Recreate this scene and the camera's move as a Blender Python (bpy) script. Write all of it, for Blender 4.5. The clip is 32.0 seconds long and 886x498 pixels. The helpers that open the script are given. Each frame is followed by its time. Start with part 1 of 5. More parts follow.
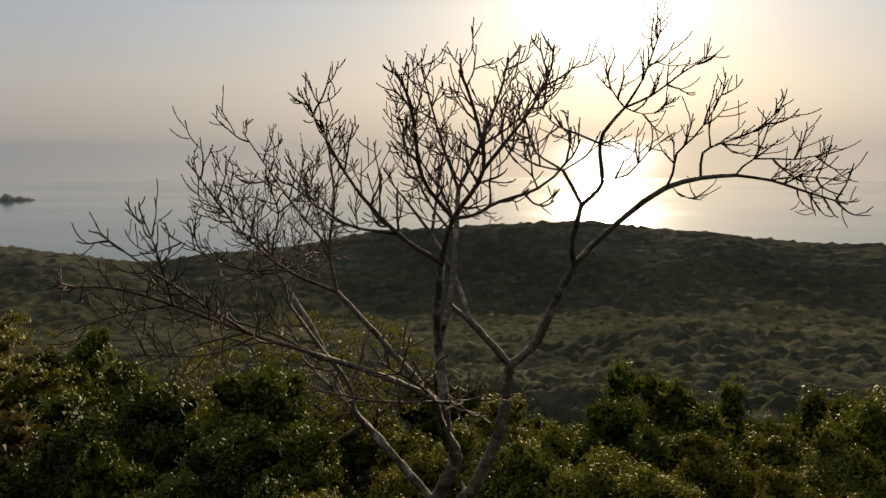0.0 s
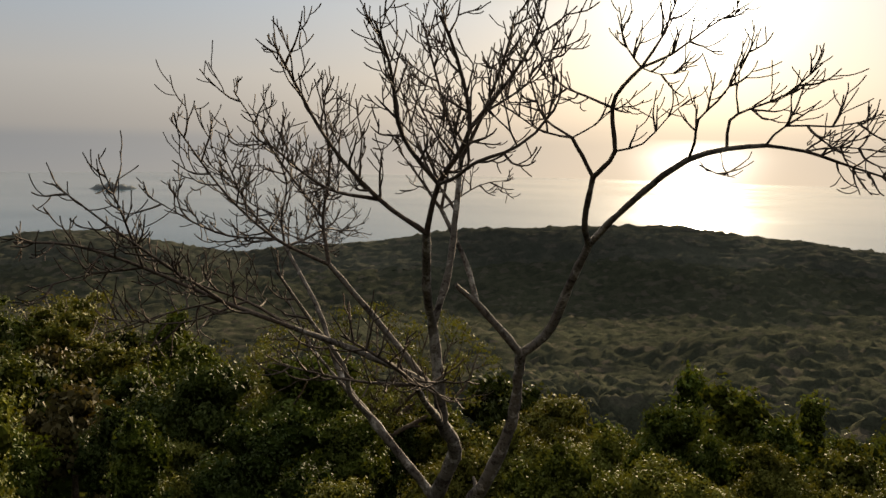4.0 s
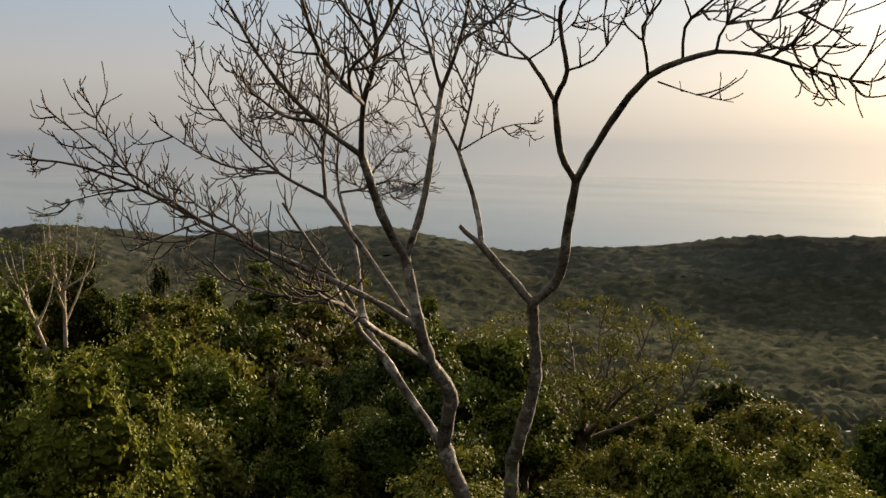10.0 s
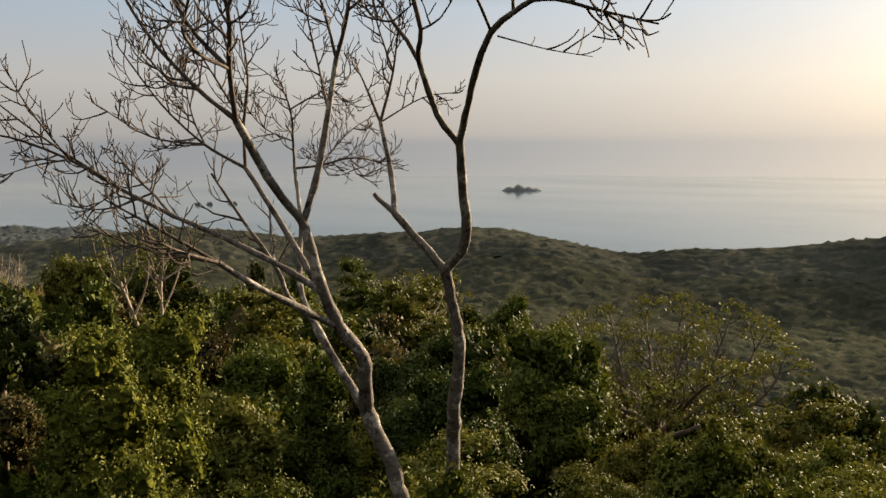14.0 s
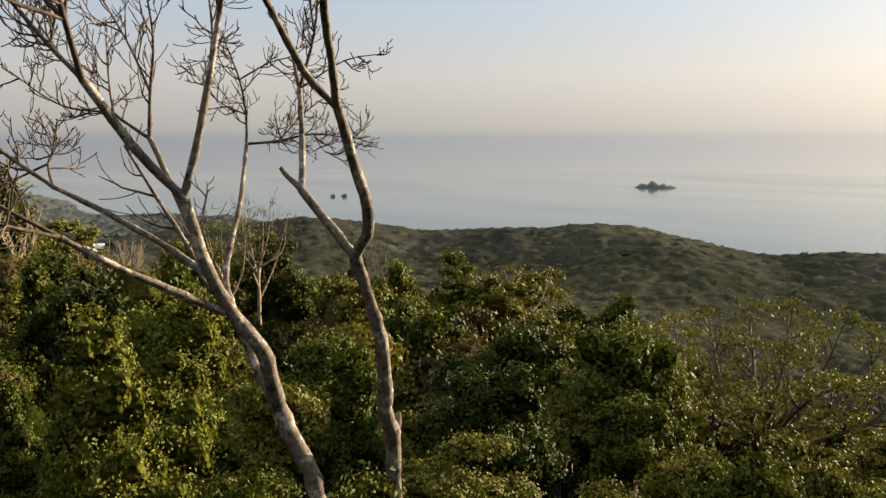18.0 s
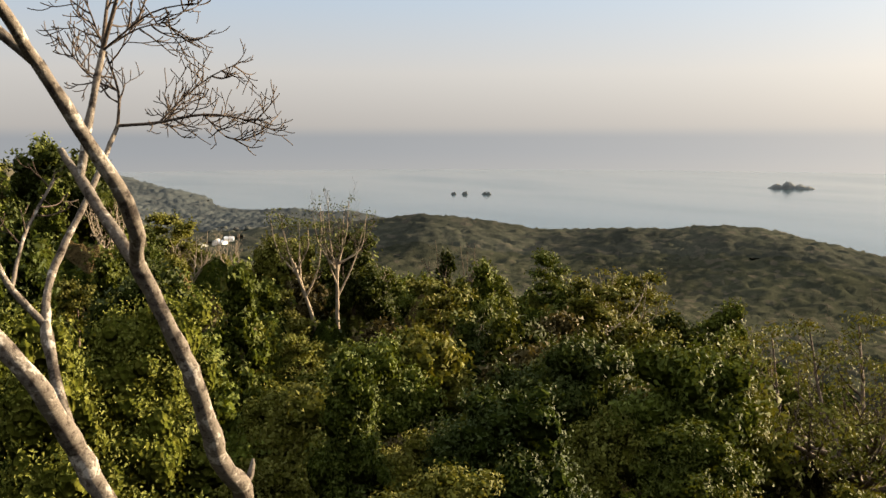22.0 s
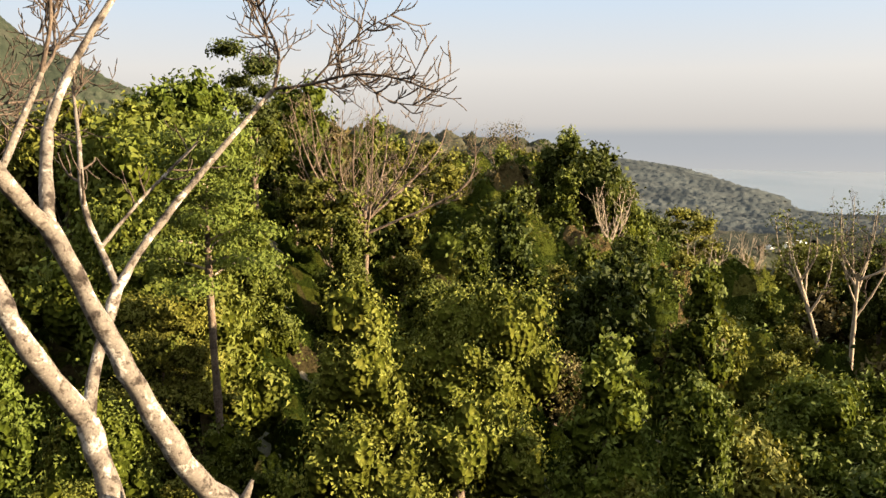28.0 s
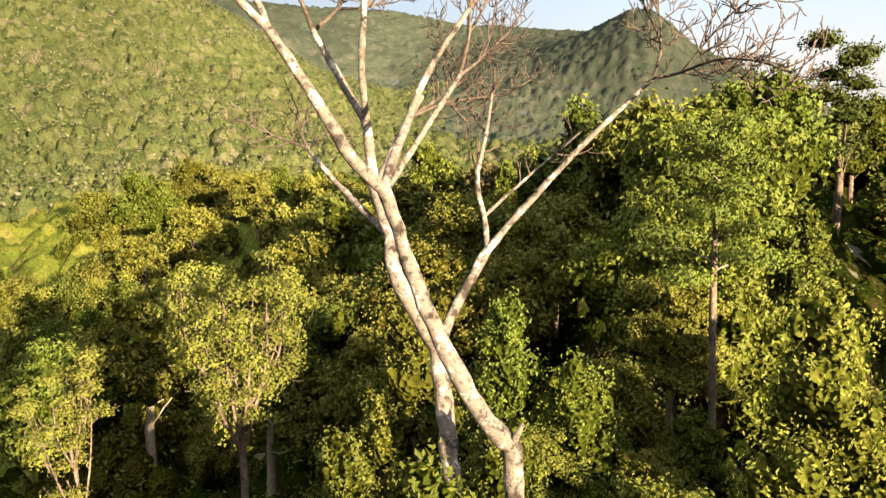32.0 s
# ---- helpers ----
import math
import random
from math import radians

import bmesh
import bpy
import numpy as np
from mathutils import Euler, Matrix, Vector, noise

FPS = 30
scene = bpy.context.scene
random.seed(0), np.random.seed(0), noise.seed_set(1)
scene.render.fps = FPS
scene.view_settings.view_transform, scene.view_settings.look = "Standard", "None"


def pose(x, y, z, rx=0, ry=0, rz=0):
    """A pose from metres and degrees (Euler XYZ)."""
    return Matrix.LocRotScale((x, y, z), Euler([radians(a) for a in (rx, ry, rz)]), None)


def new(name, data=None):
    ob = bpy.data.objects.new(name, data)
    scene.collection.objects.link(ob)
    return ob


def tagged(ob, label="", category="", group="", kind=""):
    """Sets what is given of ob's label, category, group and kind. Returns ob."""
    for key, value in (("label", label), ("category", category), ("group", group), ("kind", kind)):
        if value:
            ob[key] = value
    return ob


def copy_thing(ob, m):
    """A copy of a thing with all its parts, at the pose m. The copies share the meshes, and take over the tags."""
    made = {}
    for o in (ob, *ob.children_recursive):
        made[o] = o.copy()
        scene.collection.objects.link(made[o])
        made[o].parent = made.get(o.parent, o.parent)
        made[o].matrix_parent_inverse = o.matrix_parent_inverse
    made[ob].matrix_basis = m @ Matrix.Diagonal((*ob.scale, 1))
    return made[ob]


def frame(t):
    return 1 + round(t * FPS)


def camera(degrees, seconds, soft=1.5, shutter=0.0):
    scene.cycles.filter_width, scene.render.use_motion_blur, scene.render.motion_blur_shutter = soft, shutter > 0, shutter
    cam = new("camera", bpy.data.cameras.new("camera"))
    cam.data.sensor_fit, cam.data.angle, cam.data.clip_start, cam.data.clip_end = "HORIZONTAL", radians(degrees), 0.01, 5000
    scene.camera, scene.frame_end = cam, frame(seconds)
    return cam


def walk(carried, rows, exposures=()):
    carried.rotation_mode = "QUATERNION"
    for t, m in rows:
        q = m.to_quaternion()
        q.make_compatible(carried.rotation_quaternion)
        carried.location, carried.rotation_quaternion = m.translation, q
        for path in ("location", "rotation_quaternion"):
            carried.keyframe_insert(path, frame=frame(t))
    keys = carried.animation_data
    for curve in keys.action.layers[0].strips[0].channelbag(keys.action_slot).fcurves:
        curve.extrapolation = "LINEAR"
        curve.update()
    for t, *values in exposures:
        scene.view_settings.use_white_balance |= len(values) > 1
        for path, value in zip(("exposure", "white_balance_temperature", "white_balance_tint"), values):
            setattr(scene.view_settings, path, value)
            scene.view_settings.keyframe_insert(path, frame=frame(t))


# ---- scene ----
import collections

cam = camera(57.57, 32.0)
ROWS = [
    (0.0, 0.360, 0.397, 20.020, 1.93, -7.60, 0.15),
    (0.5, 0.446, 0.584, 19.931, 2.23, -7.68, -0.71),
    (1.0, 0.490, 0.772, 19.859, 2.46, -7.71, -0.95),
    (1.5, 0.539, 0.948, 19.799, 3.11, -7.73, -1.00),
    (2.0, 0.645, 1.096, 19.739, 3.91, -7.75, -1.04),
    (2.5, 0.824, 1.231, 19.676, 4.72, -7.73, -1.02),
    (3.0, 1.071, 1.355, 19.617, 5.63, -7.72, -0.96),
    (3.5, 1.379, 1.459, 19.549, 6.72, -7.71, -1.02),
    (5.5, 2.798, 1.937, 19.150, 12.47, -7.76, -0.98),
    (6.0, 3.180, 2.068, 19.054, 13.94, -7.73, -0.77),
    (6.5, 3.600, 2.191, 18.973, 15.89, -7.84, -1.02),
    (7.0, 4.018, 2.307, 18.898, 18.04, -7.92, -1.23),
    (7.5, 4.420, 2.431, 18.819, 19.99, -7.95, -1.29),
    (8.0, 4.817, 2.577, 18.737, 22.11, -8.00, -1.28),
    (8.5, 5.207, 2.697, 18.651, 24.00, -7.97, -1.09),
    (9.0, 5.598, 2.805, 18.561, 25.20, -7.88, -0.81),
    (9.5, 5.992, 2.968, 18.475, 26.65, -7.84, -0.70),
    (10.0, 6.379, 3.145, 18.389, 27.84, -7.81, -0.63),
    (10.5, 6.774, 3.311, 18.309, 29.18, -7.81, -0.58),
    (11.0, 7.179, 3.483, 18.236, 30.04, -7.83, -0.59),
    (11.5, 7.580, 3.679, 18.159, 30.80, -7.83, -0.50),
    (12.0, 8.006, 3.868, 18.085, 31.73, -7.81, -0.26),
    (12.5, 8.454, 4.032, 18.024, 32.67, -7.78, -0.05),
    (13.0, 8.867, 4.233, 17.966, 33.66, -7.78, 0.01),
    (13.5, 9.257, 4.486, 17.879, 34.65, -7.71, 0.25),
    (14.0, 9.617, 4.786, 17.805, 35.86, -7.69, 0.34),
    (14.5, 9.898, 5.172, 17.811, 37.79, -7.98, -0.38),
    (16.5, 10.897, 6.776, 17.591, 42.05, -8.07, -0.23),
    (17.0, 11.021, 7.337, 17.509, 43.06, -8.08, -0.25),
    (17.5, 11.108, 7.937, 17.430, 44.27, -8.05, -0.15),
    (18.0, 11.159, 8.555, 17.362, 45.13, -8.02, 0.06),
    (18.5, 11.215, 9.181, 17.330, 46.33, -8.07, 0.11),
    (19.0, 11.261, 9.819, 17.304, 47.39, -8.13, 0.10),
    (19.5, 11.264, 10.477, 17.250, 48.44, -8.15, 0.13),
    (20.0, 11.281, 11.139, 17.200, 49.49, -8.14, 0.10),
    (20.5, 11.330, 11.788, 17.165, 50.60, -8.12, 0.11),
    (21.0, 11.367, 12.428, 17.131, 51.62, -8.12, 0.11),
    (21.5, 11.358, 13.082, 17.098, 52.73, -8.13, 0.07),
    (22.0, 11.252, 13.771, 17.045, 53.75, -8.14, 0.06),
    (22.5, 11.113, 14.472, 16.974, 54.83, -8.15, 0.07),
    (23.0, 10.981, 15.159, 16.924, 55.89, -8.17, 0.04),
    (23.5, 10.844, 15.849, 16.900, 56.95, -8.19, 0.00),
    (24.0, 10.714, 16.520, 16.887, 58.11, -8.20, -0.07),
    (24.5, 10.554, 17.157, 16.865, 59.17, -8.22, -0.19),
    (26.5, 9.756, 19.484, 16.541, 73.67, -8.24, 0.06),
    (27.0, 9.674, 20.055, 16.514, 80.07, -8.21, 0.04),
    (27.5, 9.617, 20.646, 16.499, 86.56, -8.24, 0.06),
    (28.0, 9.577, 21.248, 16.485, 93.23, -8.26, -0.01),
    (28.5, 9.542, 21.856, 16.464, 99.92, -8.26, -0.01),
    (29.0, 9.494, 22.466, 16.441, 106.54, -8.25, 0.12),
    (29.5, 9.415, 23.079, 16.418, 113.22, -8.25, 0.12),
    (30.0, 9.283, 23.688, 16.391, 119.95, -8.28, 0.05),
    (30.5, 9.088, 24.281, 16.356, 126.69, -8.27, 0.05),
    (31.0, 8.857, 24.825, 16.322, 133.43, -8.24, -0.08),
    (31.5, 8.641, 25.283, 16.293, 137.22, -8.21, -0.15),
    (32.0, 8.460, 25.646, 16.274, 137.23, -8.18, 0.21),
]
walk(cam, [(t, pose(x, y, z, 90 + pitch, roll, yaw)) for t, x, y, z, yaw, pitch, roll in ROWS],
     [(0.0, 1.9), (6.0, 2.1), (9.0, 2.3), (13.0, 2.4), (19.0, 2.7), (24.0, 2.82), (27.0, 3.02), (28.0, 3.15), (30.0, 3.35), (32.0, 3.45)])

# ---- light ----
SUN_EL, SUN_AZ = 10.6, 9.5          # degrees up, degrees east of north
world = bpy.data.worlds.new("sky")
scene.world = world
world.use_nodes = True
wn, wl = world.node_tree.nodes, world.node_tree.links
wn.clear()
w_out = wn.new("ShaderNodeOutputWorld")
w_bg = wn.new("ShaderNodeBackground")
w_co = wn.new("ShaderNodeTexCoord")
w_sep = wn.new("ShaderNodeSeparateXYZ")
w_max = wn.new("ShaderNodeMath")
w_max.operation = "MAXIMUM"
w_max.inputs[1].default_value = 0.012
w_com = wn.new("ShaderNodeCombineXYZ")
w_sky = wn.new("ShaderNodeTexSky")
w_sky.sky_type = "NISHITA"
w_sky.sun_disc = False
w_sky.sun_elevation = radians(SUN_EL)
w_sky.sun_rotation = radians(SUN_AZ)
w_sky.altitude = 200
w_sky.air_density = 0.9
w_sky.dust_density = 3.5
w_sky.ozone_density = 1.2
w_bg.inputs[1].default_value = 0.42
w_amt = wn.new("ShaderNodeVectorMath")
w_amt.operation = "SCALE"
w_amt.inputs[3].default_value = 0.04
wl.new(w_co.outputs["Generated"], w_sep.inputs[0])
wl.new(w_sep.outputs[0], w_com.inputs[0])
wl.new(w_sep.outputs[1], w_com.inputs[1])
wl.new(w_sep.outputs[2], w_max.inputs[0])
wl.new(w_max.outputs[0], w_com.inputs[2])
wl.new(w_com.outputs[0], w_sky.inputs[0])
wl.new(w_sky.outputs[0], w_amt.inputs[0])
# sea haze: the last grey of the far sea, pale peach over it, milky blue-grey above
w_ramp = wn.new("ShaderNodeValToRGB")
for e, (p, c) in zip([w_ramp.color_ramp.elements[0], w_ramp.color_ramp.elements[1], *(w_ramp.color_ramp.elements.new(0.5) for _ in range(6))], (
    (0.0, (0.158, 0.159, 0.160)), (1.0, (0.008, 0.014, 0.028)), (0.022, (0.142, 0.148, 0.156)), (0.0405, (0.138, 0.144, 0.152)), (0.053, (0.192, 0.182, 0.172)), (0.116, (0.238, 0.228, 0.218)), (0.20, (0.190, 0.224, 0.262)), (0.265, (0.022, 0.031, 0.046)))):
    e.position, e.color = p, (*c, 1)
w_low = wn.new("ShaderNodeMath")
w_low.operation = "ADD"
w_low.inputs[1].default_value = 0.044
wl.new(w_sep.outputs[2], w_low.inputs[0])
wl.new(w_low.outputs[0], w_ramp.inputs[0])
# the bright air round the low sun
w_dot = wn.new("ShaderNodeVectorMath")
w_dot.operation = "DOT_PRODUCT"
w_dot.inputs[1].default_value = (math.sin(radians(SUN_AZ)) * math.cos(radians(SUN_EL)), math.cos(radians(SUN_AZ)) * math.cos(radians(SUN_EL)), math.sin(radians(SUN_EL)))
wl.new(w_co.outputs["Generated"], w_dot.inputs[0])
w_pos = wn.new("ShaderNodeMath")
w_pos.operation = "MAXIMUM"
w_pos.inputs[1].default_value = 0.0
wl.new(w_dot.outputs["Value"], w_pos.inputs[0])
w_last = None
for power, tint in ((700.0, (5.0, 4.6, 3.9)), (110.0, (0.34, 0.30, 0.235)), (7.0, (0.10, 0.085, 0.064)), (2.0, (0.085, 0.079, 0.070))):
    pw = wn.new("ShaderNodeMath")
    pw.operation = "POWER"
    pw.inputs[1].default_value = power
    wl.new(w_pos.outputs[0], pw.inputs[0])
    sc = wn.new("ShaderNodeVectorMath")
    sc.operation = "SCALE"
    sc.inputs[0].default_value = tint
    wl.new(pw.outputs[0], sc.inputs[3])
    ad = wn.new("ShaderNodeVectorMath")
    ad.operation = "ADD"
    wl.new(sc.outputs[0], ad.inputs[0])
    wl.new((w_last or w_ramp).outputs[0], ad.inputs[1])
    w_last = ad
# sun track on the last sea, painted into the sky under the horizon
w_az = wn.new("ShaderNodeVectorMath")
w_az.operation = "DOT_PRODUCT"
w_az.inputs[1].default_value = (math.sin(radians(SUN_AZ)), math.cos(radians(SUN_AZ)), 0.0)
wl.new(w_co.outputs["Generated"], w_az.inputs[0])
w_trk = wn.new("ShaderNodeMath")
w_trk.operation = "POWER"
w_trk.inputs[1].default_value = 900.0
w_azp = wn.new("ShaderNodeMath")
w_azp.operation = "MAXIMUM"
w_azp.inputs[1].default_value = 0.0
wl.new(w_az.outputs["Value"], w_azp.inputs[0])
wl.new(w_azp.outputs[0], w_trk.inputs[0])
w_und = wn.new("ShaderNodeMapRange")
w_und.inputs[1].default_value, w_und.inputs[2].default_value = -0.016, 0.006
w_und.inputs[3].default_value, w_und.inputs[4].default_value = 1.6, 0.0
wl.new(w_sep.outputs[2], w_und.inputs[0])
w_tra = wn.new("ShaderNodeMath")
w_tra.operation = "MULTIPLY"
wl.new(w_trk.outputs[0], w_tra.inputs[0])
wl.new(w_und.outputs[0], w_tra.inputs[1])
w_trc = wn.new("ShaderNodeVectorMath")
w_trc.operation = "SCALE"
w_trc.inputs[0].default_value = (1.0, 0.9, 0.76)
wl.new(w_tra.outputs[0], w_trc.inputs[3])
w_sum = wn.new("ShaderNodeVectorMath")
w_sum.operation = "ADD"
wl.new(w_last.outputs[0], w_sum.inputs[0])
wl.new(w_trc.outputs[0], w_sum.inputs[1])
w_last = w_sum
w_mix = wn.new("ShaderNodeMix")
w_mix.data_type = "RGBA"
w_mix.inputs[0].default_value = 0.88
wl.new(w_amt.outputs[0], w_mix.inputs[6])
wl.new(w_last.outputs[0], w_mix.inputs[7])
# the sky opposite the low sun is dim
w_flat = wn.new("ShaderNodeVectorMath")
w_flat.operation = "DOT_PRODUCT"
w_flat.inputs[1].default_value = (math.sin(radians(SUN_AZ)), math.cos(radians(SUN_AZ)), 0.0)
wl.new(w_co.outputs["Generated"], w_flat.inputs[0])
w_dim = wn.new("ShaderNodeMapRange")
w_dim.interpolation_type = "SMOOTHSTEP"
w_dim.inputs[1].default_value, w_dim.inputs[2].default_value = -1.0, -0.6
w_dim.inputs[3].default_value, w_dim.inputs[4].default_value = 0.75, 1.0
wl.new(w_flat.outputs["Value"], w_dim.inputs[0])
w_fin = wn.new("ShaderNodeVectorMath")
w_fin.operation = "SCALE"
wl.new(w_mix.outputs[2], w_fin.inputs[0])
wl.new(w_dim.outputs[0], w_fin.inputs[3])
wl.new(w_fin.outputs[0], w_bg.inputs[0])
wl.new(w_bg.outputs[0], w_out.inputs[0])

sun = new("sun", bpy.data.lights.new("sun", "SUN"))
sun.data.energy = 5.0
sun.data.angle = radians(0.6)
sun.data.color = (1.0, 0.78, 0.51)
to_sun = Vector((math.sin(radians(SUN_AZ)) * math.cos(radians(SUN_EL)), math.cos(radians(SUN_AZ)) * math.cos(radians(SUN_EL)), math.sin(radians(SUN_EL))))
sun.matrix_world = Matrix.Translation((0, 0, 60)) @ to_sun.to_track_quat("Z", "Y").to_matrix().to_4x4()


# ---- materials ----
def material(name):
    m = bpy.data.materials.new(name)
    m.use_nodes = True
    nt = m.node_tree
    bs = nt.nodes["Principled BSDF"]
    return m, nt, bs


def noise_node(nt, scale, detail=4.0, rough=0.55, coord="Object"):
    tc = nt.nodes.new("ShaderNodeTexCoord")
    n = nt.nodes.new("ShaderNodeTexNoise")
    n.inputs["Scale"].default_value = scale
    n.inputs["Detail"].default_value = detail
    n.inputs["Roughness"].default_value = rough
    nt.links.new(tc.outputs[coord], n.inputs["Vector"])
    return n


def ramp_node(nt, src, stops):
    r = nt.nodes.new("ShaderNodeValToRGB")
    els = r.color_ramp.elements
    while len(els) < len(stops):
        els.new(0.5)
    for e, (p, c) in zip(els, stops):
        e.position, e.color = p, (*c, 1)
    nt.links.new(src, r.inputs[0])
    return r


def mix_node(nt, fac, a, b, mode="MIX"):
    m = nt.nodes.new("ShaderNodeMix")
    m.data_type, m.blend_type = "RGBA", mode
    for sock, v in ((m.inputs[0], fac), (m.inputs[6], a), (m.inputs[7], b)):
        if isinstance(v, (int, float)):
            sock.default_value = v
        elif isinstance(v, tuple):
            sock.default_value = (*v, 1)
        else:
            nt.links.new(v, sock)
    return m


def bump_node(nt, bs, src, strength, distance):
    b = nt.nodes.new("ShaderNodeBump")
    b.inputs["Strength"].default_value = strength
    b.inputs["Distance"].default_value = distance
    nt.links.new(src, b.inputs["Height"])
    nt.links.new(b.outputs[0], bs.inputs["Normal"])


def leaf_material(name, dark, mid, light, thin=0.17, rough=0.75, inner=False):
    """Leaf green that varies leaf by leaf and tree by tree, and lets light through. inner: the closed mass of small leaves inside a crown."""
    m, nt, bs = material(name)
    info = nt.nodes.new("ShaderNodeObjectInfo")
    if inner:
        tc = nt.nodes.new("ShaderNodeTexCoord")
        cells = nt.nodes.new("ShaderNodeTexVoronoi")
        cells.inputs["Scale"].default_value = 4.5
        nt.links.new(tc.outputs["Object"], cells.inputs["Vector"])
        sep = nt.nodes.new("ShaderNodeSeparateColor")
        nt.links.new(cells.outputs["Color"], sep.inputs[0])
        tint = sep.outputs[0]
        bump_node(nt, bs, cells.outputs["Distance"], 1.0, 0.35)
    else:
        geo = nt.nodes.new("ShaderNodeNewGeometry")
        tint = geo.outputs["Random Per Island"]
    r1 = ramp_node(nt, tint, [(0.0, dark), (0.55, mid), (1.0, light)])
    hue = nt.nodes.new("ShaderNodeHueSaturation")
    mh = nt.nodes.new("ShaderNodeMapRange")
    mh.inputs[3].default_value, mh.inputs[4].default_value = 0.480, 0.507
    nt.links.new(info.outputs["Random"], mh.inputs[0])
    nt.links.new(mh.outputs[0], hue.inputs["Hue"])
    n = noise_node(nt, 0.35, 6.0, 0.7)
    mv = nt.nodes.new("ShaderNodeMapRange")
    mv.inputs[1].default_value, mv.inputs[2].default_value = 0.3, 0.7
    mv.inputs[3].default_value, mv.inputs[4].default_value = 0.65, 1.3
    nt.links.new(n.outputs[0], mv.inputs[0])
    tone = nt.nodes.new("ShaderNodeMath")
    tone.operation = "FRACT"
    ten = nt.nodes.new("ShaderNodeMath")
    ten.operation = "MULTIPLY"
    ten.inputs[1].default_value = 17.0
    nt.links.new(info.outputs["Random"], ten.inputs[0])
    nt.links.new(ten.outputs[0], tone.inputs[0])
    mt = nt.nodes.new("ShaderNodeMapRange")
    mt.inputs[3].default_value, mt.inputs[4].default_value = 0.8, 1.25
    nt.links.new(tone.outputs[0], mt.inputs[0])
    both = nt.nodes.new("ShaderNodeMath")
    both.operation = "MULTIPLY"
    nt.links.new(mv.outputs[0], both.inputs[0])
    nt.links.new(mt.outputs[0], both.inputs[1])
    nt.links.new(both.outputs[0], hue.inputs["Value"])
    nt.links.new(r1.outputs[0], hue.inputs["Color"])
    nt.links.new(hue.outputs[0], bs.inputs["Base Color"])
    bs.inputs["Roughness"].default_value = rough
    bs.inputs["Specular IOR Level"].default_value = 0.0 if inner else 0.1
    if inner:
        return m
    tr = nt.nodes.new("ShaderNodeBsdfTranslucent")
    warm = mix_node(nt, 1.0, hue.outputs[0], (1.5, 1.35, 0.5), "MULTIPLY")
    nt.links.new(warm.outputs[2], tr.inputs[0])
    mx = nt.nodes.new("ShaderNodeMixShader")
    mx.inputs[0].default_value = thin
    nt.links.new(bs.outputs[0], mx.inputs[1])
    nt.links.new(tr.outputs[0], mx.inputs[2])
    nt.links.new(mx.outputs[0], nt.nodes["Material Output"].inputs[0])
    return m


def bark_material(name, base, dark, spots):
    """Bark with broad patches, ragged dark blotches, fine grain and lichen spots."""
    m, nt, bs = material(name)
    big = noise_node(nt, 2.6, 6.0, 0.68)
    r1 = ramp_node(nt, big.outputs[0], [(0.38, dark), (0.46, base), (0.55, base), (0.60, spots), (0.70, base)])
    rag = noise_node(nt, 11.0, 5.0, 0.75)
    r4 = ramp_node(nt, rag.outputs[0], [(0.38, (0.34, 0.30, 0.27)), (0.47, (1.0, 1.0, 1.0)), (0.60, (1.0, 1.0, 1.0)), (0.66, (1.5, 1.5, 1.5))])
    m0 = mix_node(nt, 1.0, r1.outputs[0], r4.outputs[0], "MULTIPLY")
    fine = noise_node(nt, 30.0, 4.0, 0.65)
    r2 = ramp_node(nt, fine.outputs[0], [(0.3, (0.6, 0.58, 0.55)), (0.6, (1.0, 1.0, 1.0))])
    mm = mix_node(nt, 0.8, m0.outputs[2], r2.outputs[0], "MULTIPLY")
    nt.links.new(mm.outputs[2], bs.inputs["Base Color"])
    bs.inputs["Roughness"].default_value = 0.9
    bs.inputs["Specular IOR Level"].default_value = 0.12
    bump_node(nt, bs, rag.outputs[0], 0.7, 0.03)
    return m


M_BARK = bark_material("pale_bark", (0.092, 0.079, 0.066), (0.022, 0.017, 0.014), (0.26, 0.24, 0.212))
M_TWIG = bark_material("twig_bark", (0.051, 0.038, 0.029), (0.027, 0.020, 0.016), (0.078, 0.061, 0.048))
M_DEAD = bark_material("dead_wood", (0.198, 0.162, 0.120), (0.120, 0.096, 0.072), (0.252, 0.216, 0.168))
M_TRUNK = bark_material("brown_bark", (0.085, 0.063, 0.046), (0.045, 0.034, 0.026), (0.13, 0.105, 0.078))
GREENS = {
    "broad_leaf": ((0.029, 0.039, 0.005), (0.040, 0.052, 0.007), (0.055, 0.065, 0.010)),
    "yellow_green_leaf": ((0.046, 0.052, 0.007), (0.061, 0.065, 0.010), (0.079, 0.079, 0.014)),
    "dark_leaf": ((0.015, 0.023, 0.004), (0.022, 0.031, 0.006), (0.030, 0.039, 0.008)),
    "rusty_leaf": ((0.032, 0.029, 0.010), (0.046, 0.039, 0.014), (0.062, 0.052, 0.019)),
}
SHADE = {k: tuple(tuple(0.48 * x for x in c) for c in v) for k, v in GREENS.items()}      # the leaf greens at about half: shade inside a crown, put into the colour
LEAVES = {k: leaf_material(k, *v, thin=0.09) for k, v in GREENS.items()}
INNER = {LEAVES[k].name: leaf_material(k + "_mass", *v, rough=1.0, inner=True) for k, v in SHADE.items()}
M_LEAF, M_LEAF_Y, M_LEAF_D, M_LEAF_R = LEAVES.values()


